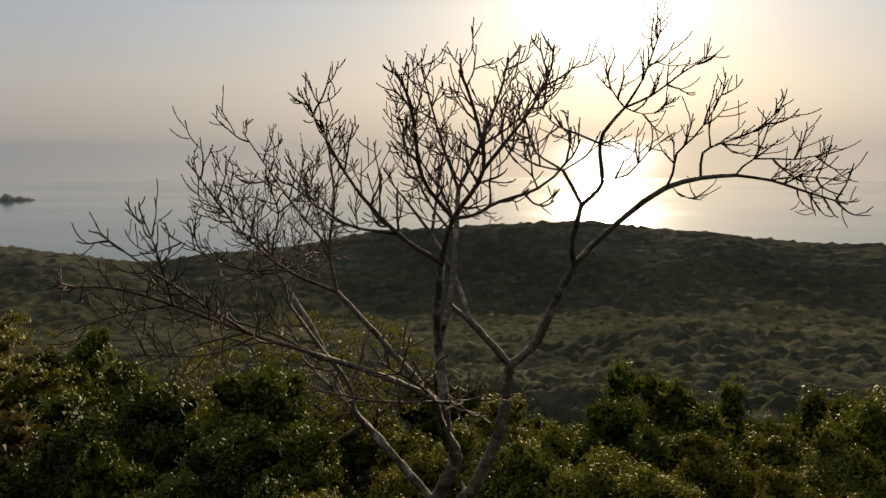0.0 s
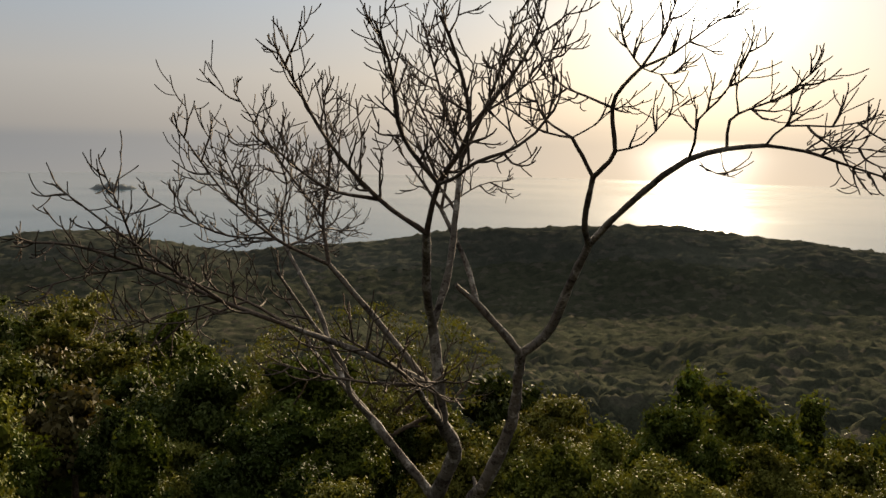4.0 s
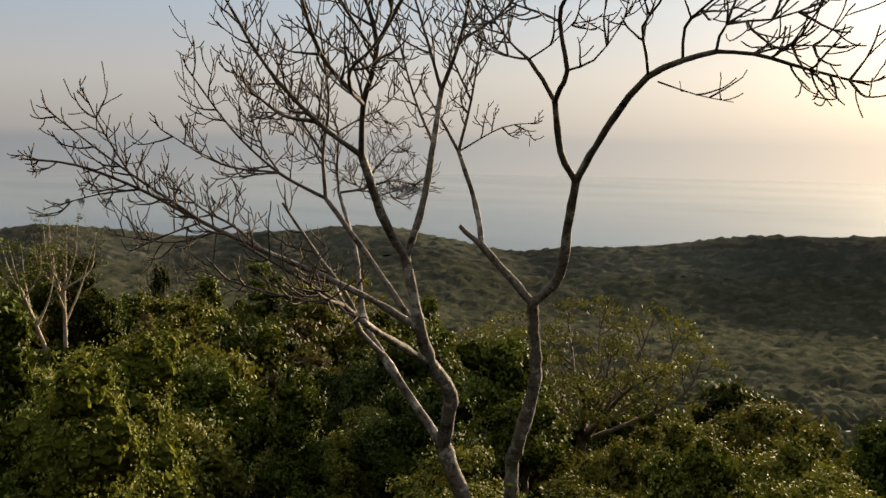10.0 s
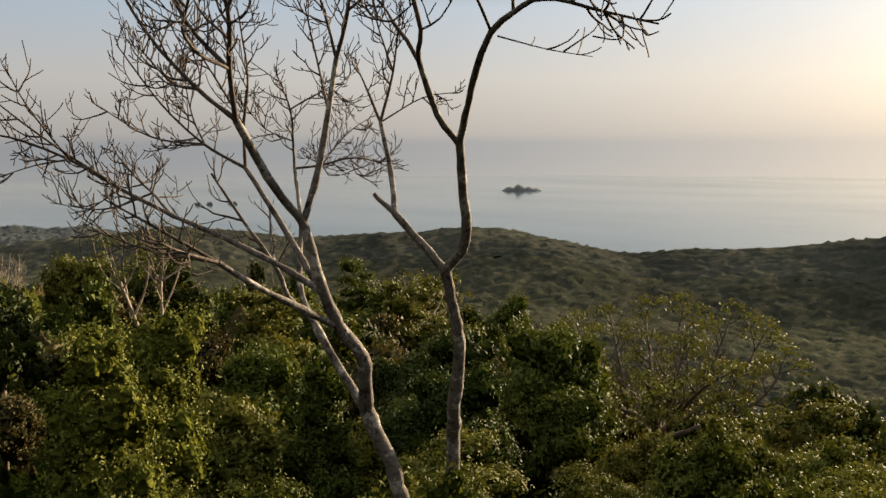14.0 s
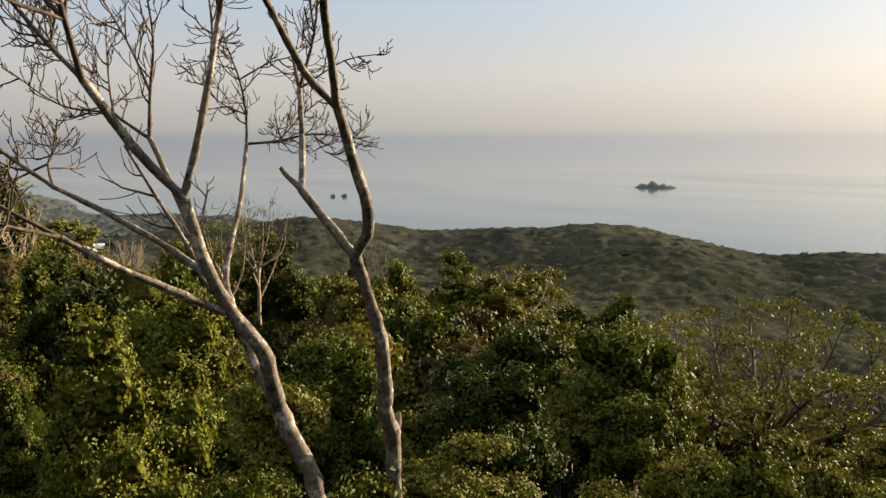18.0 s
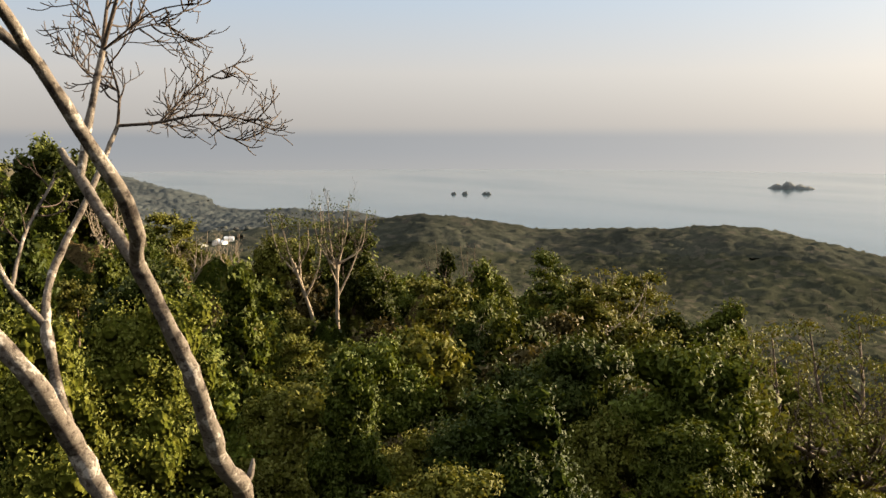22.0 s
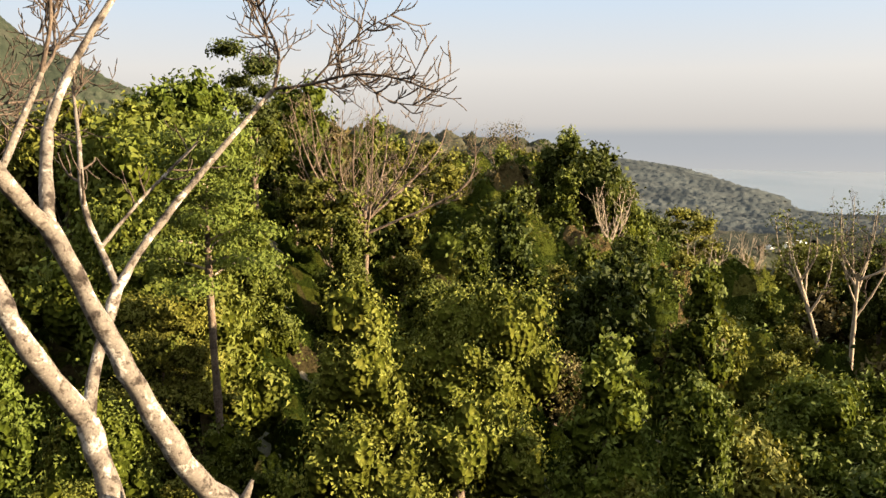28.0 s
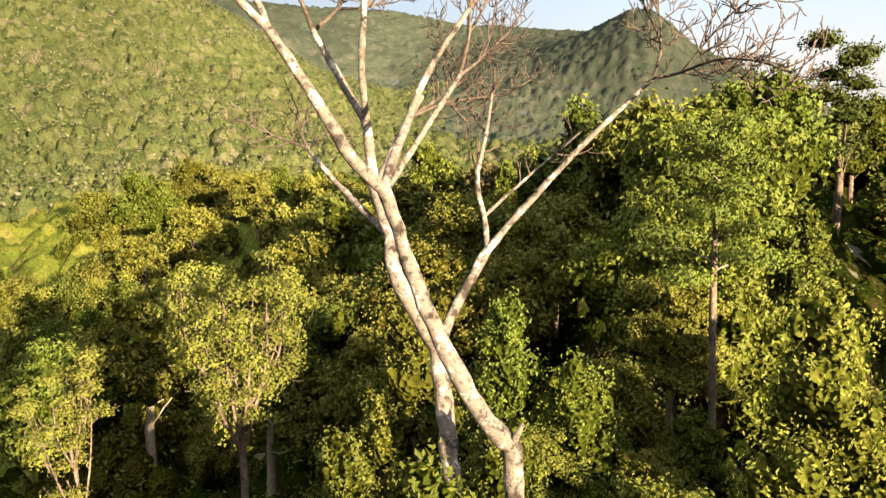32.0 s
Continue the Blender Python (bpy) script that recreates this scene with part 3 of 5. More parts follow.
def build_bare_tree_west():
    """The leaning stem that forks low and fans out to the south and west."""
    rg = np.random.default_rng(11)
    t = thing("bare_tree", 0.25, 17.3, float(ground(0.25, 17.3)) - 0.1, "tall leafless tree with pale mottled bark and a low fork", "tree")
    g = float(ground(0.25, 17.3)) - 0.2
    fork, elbow, top = (-0.34, 15.99, 12.70), (0.08, 15.45, 13.91), (-0.2, 14.34, 16.44)
    limb(t, "trunk", [(0.25, 17.3, g), (0.1, 17.0, 8.5), (-0.06, 16.58, 11.03), fork], [0.24, 0.19, 0.155, 0.15], rg, M_BARK, 12, label="pale blotched trunk")
    limb(t, "limb", [fork, elbow, (-0.1, 15.05, 14.55), (-0.12, 14.62, 15.4), top], [0.135, 0.125, 0.115, 0.10, 0.085], rg, M_BARK, 12)
    # limb that leans away to the north-west from the low fork
    lr = (-1.6, 15.91, 14.25)
    limb(t, "limb", [fork, (-0.85, 15.9, 13.35), lr], [0.105, 0.085, 0.075], rg, M_BARK, 10)
    limb(t, "limb", [lr, (-2.2, 16.15, 14.9), (-2.95, 16.95, 16.1), (-3.86, 17.68, 17.19)], [0.07, 0.062, 0.05, 0.036], rg, M_BARK, 9)
    limb(t, "limb", [lr, (-1.89, 15.54, 14.79), (-1.95, 15.3, 15.4), (-2.5, 15.0, 16.3), (-3.0, 14.7, 17.2)], [0.06, 0.052, 0.045, 0.035, 0.024], rg, M_BARK, 8, 6, 0.8, 1)
    limb(t, "limb", [(-1.89, 15.54, 14.79), (-2.7, 15.9, 15.5), (-3.4, 16.5, 16.3)], [0.035, 0.028, 0.02], rg, M_BARK, 7, 5, 0.6, 1)
    tip = (-3.86, 17.68, 17.19)
    up, out, far = (-3.75, 17.5, 18.5), (-3.65, 18.35, 17.25), (-3.45, 19.1, 17.4)
    for nodes, r0, n in (
        ([tip, (-3.95, 17.75, 17.8), up, (-3.95, 17.3, 19.3)], 0.032, 8),
        ([up, (-3.4, 18.0, 18.85), (-3.3, 18.6, 19.05), (-3.1, 19.0, 19.5)], 0.02, 7),
        ([(-3.95, 17.75, 17.8), (-4.5, 17.4, 18.1), (-4.9, 17.0, 18.8)], 0.02, 6),
        ([tip, out, far, (-3.35, 19.8, 17.32), (-3.2, 20.4, 17.1)], 0.032, 9),
        ([out, (-3.6, 18.8, 17.7), (-3.5, 19.3, 18.1), (-3.4, 19.9, 18.4)], 0.021, 7),
        ([far, (-3.7, 19.6, 17.0), (-3.9, 20.2, 16.9)], 0.016, 5),
        ([out, (-4.1, 18.7, 17.3), (-4.7, 18.9, 17.6)], 0.018, 6),
    ):
        limb(t, "branch", nodes, [r0 * (1 - 0.6 * i / (len(nodes) - 1)) for i in range(len(nodes))], rg, M_TWIG, 6, n + 2, 0.62, 2, 0.2, 0.08)
    # upper left limb with its two forks
    af = (-0.1, 12.91, 18.13)
    limb(t, "limb", [top, (-0.2, 13.7, 17.1), af], [0.08, 0.07, 0.058], rg, M_BARK, 9)
    for nodes, r0, n in (
        ([af, (0.1, 12.66, 18.85), (0.55, 12.3, 19.6), (0.4, 12.0, 20.5), (0.2, 11.8, 21.0)], 0.048, 11),
        ([af, (-0.75, 12.75, 18.6), (-1.4, 12.4, 19.4), (-2.0, 12.03, 20.6)], 0.044, 11),
        ([(0.1, 12.66, 18.85), (-0.35, 12.3, 19.5), (-0.45, 11.9, 20.4), (-0.6, 11.7, 20.9)], 0.036, 10),
        ([(0.55, 12.3, 19.6), (1.1, 12.2, 20.3), (1.4, 12.0, 20.8), (1.5, 11.9, 21.1)], 0.03, 7),
        ([(0.1, 12.66, 18.85), (0.42, 11.9, 18.98), (0.75, 11.4, 19.2), (1.25, 11.1, 19.4), (1.6, 10.95, 19.75), (1.65, 10.9, 20.2)], 0.03, 6),
        ([(-0.75, 12.75, 18.6), (-1.6, 12.9, 18.75), (-2.5, 12.9, 19.4)], 0.032, 9),
    ):
        limb(t, "branch", nodes, [r0 * (1 - 0.62 * i / (len(nodes) - 1)) for i in range(len(nodes))], rg, M_TWIG, 7, n, 0.62, 2, 0.25)
    # upright limb
    bt = (0.15, 14.87, 19.17)
    limb(t, "limb", [top, (0.02, 14.5, 17.3), (0.1, 14.7, 18.3), bt], [0.07, 0.06, 0.052, 0.044], rg, M_BARK, 9)
    for nodes, r0, n in (
        ([bt, (0.5, 14.8, 19.9), (0.85, 14.5, 20.8), (1.0, 14.2, 21.4)], 0.036, 10),
        ([bt, (-0.15, 14.9, 20.0), (-0.5, 14.7, 21.3)], 0.036, 10),
        ([(0.1, 14.7, 18.3), (-0.5, 15.1, 19.1), (-0.9, 15.2, 20.2)], 0.028, 8),
        ([(0.5, 14.8, 19.9), (1.2, 15.0, 20.4), (1.7, 14.8, 21.1)], 0.024, 7),
    ):
        limb(t, "branch", nodes, [r0 * (1 - 0.62 * i / (len(nodes) - 1)) for i in range(len(nodes))], rg, M_TWIG, 7, n, 0.62, 2, 0.2)
    # middle limb to the west
    c1 = (-2.06, 14.73, 17.32)
    limb(t, "limb", [(-0.12, 14.72, 15.1), (-0.8, 14.75, 15.9), (-1.5, 14.75, 16.7), c1], [0.07, 0.06, 0.05, 0.042], rg, M_BARK, 8)
    for nodes, r0, n in (
        ([c1, (-2.2, 14.85, 18.1), (-2.1, 14.9, 19.0), (-2.2, 14.8, 20.2)], 0.036, 9),
        ([c1, (-2.9, 14.5, 17.75), (-3.6, 14.1, 18.5), (-4.24, 13.65, 19.6)], 0.034, 11),
        ([(-2.9, 14.5, 17.75), (-3.5, 14.7, 18.3), (-4.0, 14.9, 19.2)], 0.024, 8),
        ([(-2.2, 14.85, 18.1), (-2.9, 14.8, 19.0), (-3.6, 14.44, 20.2)], 0.028, 8),
        ([(-2.9, 14.5, 17.75), (-3.7, 13.9, 17.9), (-4.6, 13.4, 18.5)], 0.024, 8),
    ):
        limb(t, "branch", nodes, [r0 * (1 - 0.62 * i / (len(nodes) - 1)) for i in range(len(nodes))], rg, M_TWIG, 7, n, 0.60, 2, 0.2)
    # two long limbs that reach out low, south and south-west
    d1, d2 = (-2.16, 13.16, 16.57), (-0.16, 12.52, 16.0)
    limb(t, "limb", [(-0.1, 14.62, 15.25), (-0.7, 14.2, 15.7), (-1.4, 13.7, 16.15), d1], [0.065, 0.056, 0.05, 0.042], rg, M_BARK, 8)
    limb(t, "limb", [(-0.12, 14.9, 14.6), (-0.12, 14.0, 15.1), (-0.14, 13.2, 15.55), d2], [0.07, 0.06, 0.052, 0.044], rg, M_BARK, 8)
    dk = (-4.28, 12.61, 17.5)
    for nodes, r0, n in (
        ([d1, (-3.2, 12.9, 17.0), dk, (-4.9, 11.9, 17.9), (-5.4, 11.3, 18.0)], 0.04, 14),
        ([(-3.2, 12.9, 17.0), (-4.0, 12.0, 17.9), (-4.81, 11.3, 18.8)], 0.026, 9),
        ([dk, (-4.2, 11.9, 18.4), (-4.32, 11.61, 19.1)], 0.02, 8),
        ([d1, (-3.0, 13.4, 16.9), (-4.2, 13.9, 17.1), (-5.2, 14.1, 17.6)], 0.03, 11),
        ([(-3.0, 13.4, 16.9), (-3.9, 13.0, 16.6), (-5.0, 12.6, 16.7)], 0.022, 8),
        ([dk, (-5.0, 12.4, 17.4), (-5.7, 12.1, 17.2)], 0.02, 8),
        ([(-3.2, 12.9, 17.0), (-4.2, 13.1, 16.7), (-5.3, 13.2, 16.3)], 0.02, 8),
        ([d2, (-0.4, 11.8, 16.5), (-0.9, 11.2, 17.0)], 0.034, 8),
        ([d2, (0.2, 11.6, 16.3), (0.5, 10.9, 16.6)], 0.03, 8),
        ([d2, (-0.9, 11.9, 16.2), (-1.9, 11.5, 16.5)], 0.028, 9),
    ):
        limb(t, "branch", nodes, [r0 * (1 - 0.62 * i / (len(nodes) - 1)) for i in range(len(nodes))], rg, M_TWIG, 7, n, 0.54, 2 if len(nodes) > 3 else 1, 0.2, 0.1)
    settle(t)


def build_bare_tree_east():
    """The slimmer stem with a broken stub, which forks high."""
    rg = np.random.default_rng(23)
    bx, by = -0.05, 18.6
    g = float(ground(bx, by)) - 0.2
    t = thing("bare_tree", bx, by, g + 0.1, "slim leafless tree with pale bark and a broken stub", "tree")
    stl, knee, fork = (0.2, 18.1, 11.75), (1.04, 17.2, 13.83), (1.18, 16.51, 15.47)
    limb(t, "trunk", [(bx, by, g), (0.05, 18.3, 8.0), (0.16, 18.16, 11.35), (0.24, 18.1, 11.85), (0.5, 17.7, 12.4), (1.0, 17.21, 13.82), fork], [0.2, 0.16, 0.15, 0.145, 0.13, 0.118, 0.105], rg, M_BARK, 12, label="pale blotched trunk")
    limb(t, "stub", [(0.22, 18.1, 11.7), (0.2, 18.25, 12.0), (0.16, 18.33, 12.18)], [0.08, 0.055, 0.02], rg, M_BARK, 7, knob=0.3)
    # back fork with the sawn-off stub
    st = (0.34, 16.10, 16.50)
    limb(t, "limb", [fork, (0.8, 16.3, 15.95), st], [0.085, 0.075, 0.068], rg, M_BARK, 10)
    limb(t, "stub", [st, (0.05, 16.0, 16.75), (-0.03, 15.97, 16.85)], [0.055, 0.045, 0.04], rg, M_BARK, 8)
    s2 = (-0.42, 16.65, 18.15)
    limb(t, "limb", [st, (0.12, 16.3, 17.2), s2], [0.055, 0.048, 0.04], rg, M_BARK, 9)
    for nodes, r0, n in (
        ([s2, (-0.9, 16.85, 18.75), (-1.33, 17.04, 19.25)], 0.034, 3),
        ([s2, (-0.3, 16.9, 19.1), (-0.1, 16.9, 20.2)], 0.034, 9),
        ([s2, (0.25, 17.1, 18.6), (0.8, 17.5, 18.7)], 0.018, 4),
        ([(-0.3, 16.9, 19.1), (-0.9, 17.2, 20.0), (-1.2, 17.3, 20.8)], 0.024, 7),
    ):
        limb(t, "branch", nodes, [r0 * (1 - 0.62 * i / (len(nodes) - 1)) for i in range(len(nodes))], rg, M_TWIG, 7, n, 0.54, 2, 0.25)
    # front fork
    f2, f3, r1, r2, r3 = (2.30, 15.36, 17.74), (2.28, 14.36, 18.93), (2.57, 14.02, 19.34), (2.49, 13.88, 19.98), (2.88, 13.85, 20.56)
    limb(t, "limb", [fork, (1.6, 16.4, 15.85), (1.82, 16.25, 16.3), (2.02, 15.85, 16.95), f2], [0.095, 0.09, 0.088, 0.075, 0.07], rg, M_BARK, 10)
    limb(t, "limb", [f2, (2.2, 14.9, 18.2), f3], [0.06, 0.052, 0.046], rg, M_BARK, 9)
    limb(t, "limb", [f3, (2.42, 14.15, 19.1), r1, r2, (2.62, 13.75, 20.28), r3], [0.040, 0.037, 0.034, 0.030, 0.028, 0.024], rg, M_TWIG, 8)
    l1 = (1.93, 14.18, 19.53)
    limb(t, "limb", [f3, (2.1, 14.3, 19.25), l1], [0.036, 0.032, 0.028], rg, M_TWIG, 8)
    u0, g3, g4 = (3.66, 14.15, 19.23), (4.16, 13.88, 19.41), (4.62, 13.55, 19.47)
    limb(t, "limb", [f2, (2.72, 14.95, 18.30), (3.2, 14.5, 18.83), u0, g3, g4], [0.062, 0.056, 0.052, 0.046, 0.040, 0.033], rg, M_BARK, 9)
    for nodes, r0, n, level in (
        ([l1, (1.50, 14.5, 19.82), (1.32, 14.1, 20.23), (1.15, 13.8, 20.85)], 0.024, 8, 1),
        ([l1, (1.55, 14.3, 19.6), (1.1, 14.5, 19.85), (0.8, 14.5, 20.3)], 0.019, 7, 1),
        ([l1, (2.25, 14.2, 19.72), (2.55, 14.2, 19.98), (2.75, 14.2, 20.0)], 0.014, 3, 1),
        ([r2, (2.15, 14.15, 20.14), (1.66, 13.8, 20.36), (1.3, 13.5, 20.95)], 0.022, 8, 1),
        ([r1, (2.97, 13.95, 19.46), (3.30, 13.9, 19.85), (3.55, 13.6, 20.1)], 0.017, 4, 1),
        ([r3, (3.15, 13.85, 21.0), (3.30, 13.8, 21.45), (3.42, 13.8, 21.8)], 0.021, 7, 1),
        ([r3, (3.30, 13.8, 20.75), (3.75, 13.7, 21.1), (4.15, 13.6, 21.35)], 0.021, 7, 1),
        ([r3, (2.66, 13.85, 20.85), (2.5, 13.8, 21.3)], 0.016, 5, 1),
        ([r3, (3.15, 13.7, 20.45), (3.5, 13.6, 20.5)], 0.012, 4, 1),
        ([u0, (3.70, 13.85, 19.5), (3.69, 13.62, 19.82), (3.92, 13.5, 20.08), (4.16, 13.3, 20.5), (4.3, 13.1, 20.95)], 0.023, 8, 1),
        ([g3, (4.17, 13.86, 19.82), (4.40, 13.62, 19.98), (4.75, 13.2, 20.16), (5.1, 12.9, 20.55)], 0.024, 9, 1),
        ([g4, (4.78, 13.2, 19.74), (5.3, 12.95, 19.73), (5.85, 12.75, 19.86)], 0.019, 9, 1),
        ([g4, (5.08, 13.3, 19.40), (5.7, 13.25, 19.2), (6.31, 13.3, 19.02)], 0.028, 11, 1),
        ([(5.08, 13.3, 19.40), (5.5, 13.2, 19.47), (5.95, 13.1, 19.42)], 0.015, 6, 1),
        ([(3.82, 14.05, 19.16), (4.2, 14.7, 19.02), (4.60, 15.29, 18.94)], 0.013, 4, 0),
    ):
        limb(t, "branch", nodes, [r0 * (1 - 0.6 * i / (len(nodes) - 1)) for i in range(len(nodes))], rg, M_TWIG, 6, n, 0.55, level, 0.3, 0.10)
    settle(t)


build_bare_tree_west()
build_bare_tree_east()


# ---- the forest ----
def leaf_cloud(rg, lobes, count, size, droop=0.25, spread=0.10, tuft=1, plain=False):
    """Leaves over the shells of several rounded clumps, in tufts: places and triangles. lobes: (centre, radii)."""
    c = np.array([l[0] for l in lobes], float)
    r = np.array([l[1] for l in lobes], float)
    area = (r[:, 0] * r[:, 1] + r[:, 0] * r[:, 2] + r[:, 1] * r[:, 2])
    tufts = max(1, count // tuft)
    pick = rg.choice(len(lobes), tufts, p=area / area.sum())
    d = rg.normal(0, 1, (tufts, 3))
    d[:, 2] = np.abs(d[:, 2]) * np.where(rg.random(tufts) < 0.74, 1, -0.6)
    d /= np.linalg.norm(d, axis=1)[:, None]
    lump = 1 + 0.10 * np.sin(d[:, 0] * 7 + pick) * np.sin(d[:, 1] * 6 + 2 * pick) + 0.06 * np.sin(d[:, 2] * 11 + pick)
    pos = c[pick] + r[pick] * d * (lump * (1 + rg.normal(0, spread, tufts)))[:, None]
    n = d / r[pick]
    if tuft > 1:
        count = tufts * tuft
        pos, n = np.repeat(pos, tuft, 0), np.repeat(n, tuft, 0)
        pos = pos + rg.normal(0, size * 0.75, (count, 3))
    n /= np.linalg.norm(n, axis=1)[:, None]
    n = n * np.array([1.0, 1.0, 0.6]) + rg.normal(0, 0.27, (count, 3))          # most leaves hang
    n /= np.linalg.norm(n, axis=1)[:, None]
    along = np.cross(n, rg.normal(0, 1, (count, 3)))
    along[:, 2] -= droop
    along -= n * (along * n).sum(1)[:, None]
    along /= np.linalg.norm(along, axis=1)[:, None] + 1e-9
    side = np.cross(n, along)
    s = size * rg.uniform(0.6, 1.25, count)[:, None]
    if plain:
        v = np.stack([pos - along * s * 0.5 - side * s * 0.32, pos - along * s * 0.4 + side * s * 0.34, pos + along * s * 0.6], 1).reshape(-1, 3)
        return v, np.arange(count * 3).reshape(-1, 3)
    a = pos - along * s * 0.5
    b = pos + side * s * 0.27 + n * s * 0.10
    t = pos + along * s * 0.5 - n * s * 0.06
    e = pos - side * s * 0.27 + n * s * 0.10
    v = np.stack([a, b, t, e], 1).reshape(-1, 3)
    i = np.arange(count) * 4
    f = np.concatenate([np.stack([i, i + 1, i + 2], 1), np.stack([i, i + 2, i + 3], 1)])
    return v, f


def ball(sub):
    bm = bmesh.new()
    bmesh.ops.create_icosphere(bm, subdivisions=sub, radius=1.0)
    bm.verts.ensure_lookup_table()
    v = np.array([x.co for x in bm.verts])
    f = np.array([[q.index for q in x.verts] for x in bm.faces])
    bm.free()
    return v, f


BALL1, BALL2 = ball(1), ball(2)


def crown_lobes(rg, kind, h, w):
    """Main clumps of a crown that is h high and w wide, its foot at zero."""
    out = []
    if kind == "round":
        q = w * 0.33
        out.append(((0, 0, h * 0.62), (q, q, q * 0.95)))
        for k in range(7):
            a = k * 0.9 + rg.uniform(-0.35, 0.35)
            q, d = w * rg.uniform(0.17, 0.25), w * rg.uniform(0.24, 0.34)
            out.append(((d * math.cos(a), d * math.sin(a), h * rg.uniform(0.38, 0.66)), (q, q, q * rg.uniform(0.9, 1.4))))
        for k in range(4):
            a = k * 1.6 + rg.uniform(-0.5, 0.5)
            q, d = w * rg.uniform(0.14, 0.22), w * rg.uniform(0.05, 0.22)
            out.append(((d * math.cos(a), d * math.sin(a), h * rg.uniform(0.70, 0.86)), (q, q, q * rg.uniform(0.8, 1.1))))
    elif kind == "vine":
        for k in range(11):
            f = k / 10
            a, rr = k * 2.4 + rg.uniform(-0.4, 0.4), w * 0.25 * (1.1 - f)
            q = w * (0.28 - 0.13 * f) * rg.uniform(0.8, 1.2)
            out.append(((rr * math.cos(a), rr * math.sin(a), h * (0.15 + 0.75 * f)), (q, q, q * 1.4)))
    elif kind == "layer":
        for k in range(11):
            a, rr = k * 2.4 + rg.uniform(-0.4, 0.4), w * rg.uniform(0.12, 0.36)
            zz = h * (0.45 + 0.5 * k / 10)
            q = w * rg.uniform(0.15, 0.24)
            out.append(((rr * math.cos(a), rr * math.sin(a), zz), (q, q, q * 0.45)))
    else:                                   # column
        for k in range(9):
            f = k / 8
            q = w * (0.45 - 0.25 * f) * rg.uniform(0.85, 1.1)
            out.append(((rg.normal(0, w * 0.06), rg.normal(0, w * 0.06), h * (0.12 + 0.8 * f)), (q, q, q * 1.3)))
    return out


def puffs(rg, lobes, n, small=0.36, large=0.55):
    """Smaller heaps of leaves that sit on the main clumps, drooping at their sides."""
    out = []
    for c, r in lobes:
        c, r = np.array(c), np.array(r)
        turn = rg.uniform(0, 6.28)
        for k in range(n):
            z = 0.95 - 1.35 * (k + 0.5 * rg.random()) / n
            a = turn + k * 2.4
            d = np.array([math.cos(a) * math.sqrt(max(0, 1 - z * z)), math.sin(a) * math.sqrt(max(0, 1 - z * z)), z])
            q = r * rg.uniform(small, large)
            q[2] *= 1.0 + 0.5 * (z < 0.3)
            out.append((c + r * d * rg.uniform(0.62, 0.85), q))
    return out


def leaf_mass(rg, lobes, shrink, template):
    """The closed leaf mass under the outermost leaves."""
    pile = Pile()
    v, f = template
    for c, r in lobes:
        ph = rg.uniform(0, 6.28, 3)
        lump = 1 + 0.10 * np.sin(v[:, :1] * 5 + ph[0]) * np.sin(v[:, 1:2] * 5 + ph[1]) + 0.08 * np.sin(v[:, 2:] * 7 + ph[2]) + rg.normal(0, 0.05, (len(v), 1))
        pile.add(np.array(c) + v * lump * np.array(r) * shrink, f)
    return pile


def leafy_tree(name, kind, h, w, leaves, size, mat, seed, label, trunk_mat=None, core=0.70, tuft=3, heaps=6, fine=True, simple=False):
    """A tree at the plan's zero: tapered trunk with limbs, and a crown of heaped clumps of leaves."""
    rg = np.random.default_rng(seed)
    t = thing(name, 0, 0, 0, label, "shrub" if "mound" in name or name == "shrub" else "tree")
    lobes = crown_lobes(rg, kind, h, w)
    pile = Pile()
    top = (rg.normal(0, 0.2), rg.normal(0, 0.2), h * 0.62)
    line, rr = smooth_line([(0, 0, -0.6), (rg.normal(0, 0.15), rg.normal(0, 0.15), h * 0.3), top], [0.16 + 0.012 * h, 0.12 + 0.008 * h, 0.06], 1.2, rg, 0.15)
    pile.add(*tube(line, rr, 6))
    for c, r in lobes[:6]:
        s = line[int(len(line) * rg.uniform(0.45, 0.85))]
        ln, lr = smooth_line([s, (s + np.array(c)) / 2 + rg.normal(0, 0.15, 3), c], [0.06, 0.045, 0.02], 1.2, rg, 0.2)
        pile.add(*tube(ln, lr, 4))
    pile.make("trunk", trunk_mat or M_TRUNK, t)
    small = puffs(rg, lobes, heaps)
    v, f = leaf_cloud(rg, small, leaves, size, tuft=tuft, spread=0.12, plain=simple or not fine)
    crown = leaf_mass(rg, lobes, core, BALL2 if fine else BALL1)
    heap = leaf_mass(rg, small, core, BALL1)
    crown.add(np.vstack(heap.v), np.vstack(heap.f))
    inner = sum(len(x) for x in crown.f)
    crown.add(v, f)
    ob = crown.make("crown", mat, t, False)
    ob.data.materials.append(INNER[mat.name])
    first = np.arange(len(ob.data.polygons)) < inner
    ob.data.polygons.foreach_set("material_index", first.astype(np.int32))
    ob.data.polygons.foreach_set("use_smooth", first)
    return t


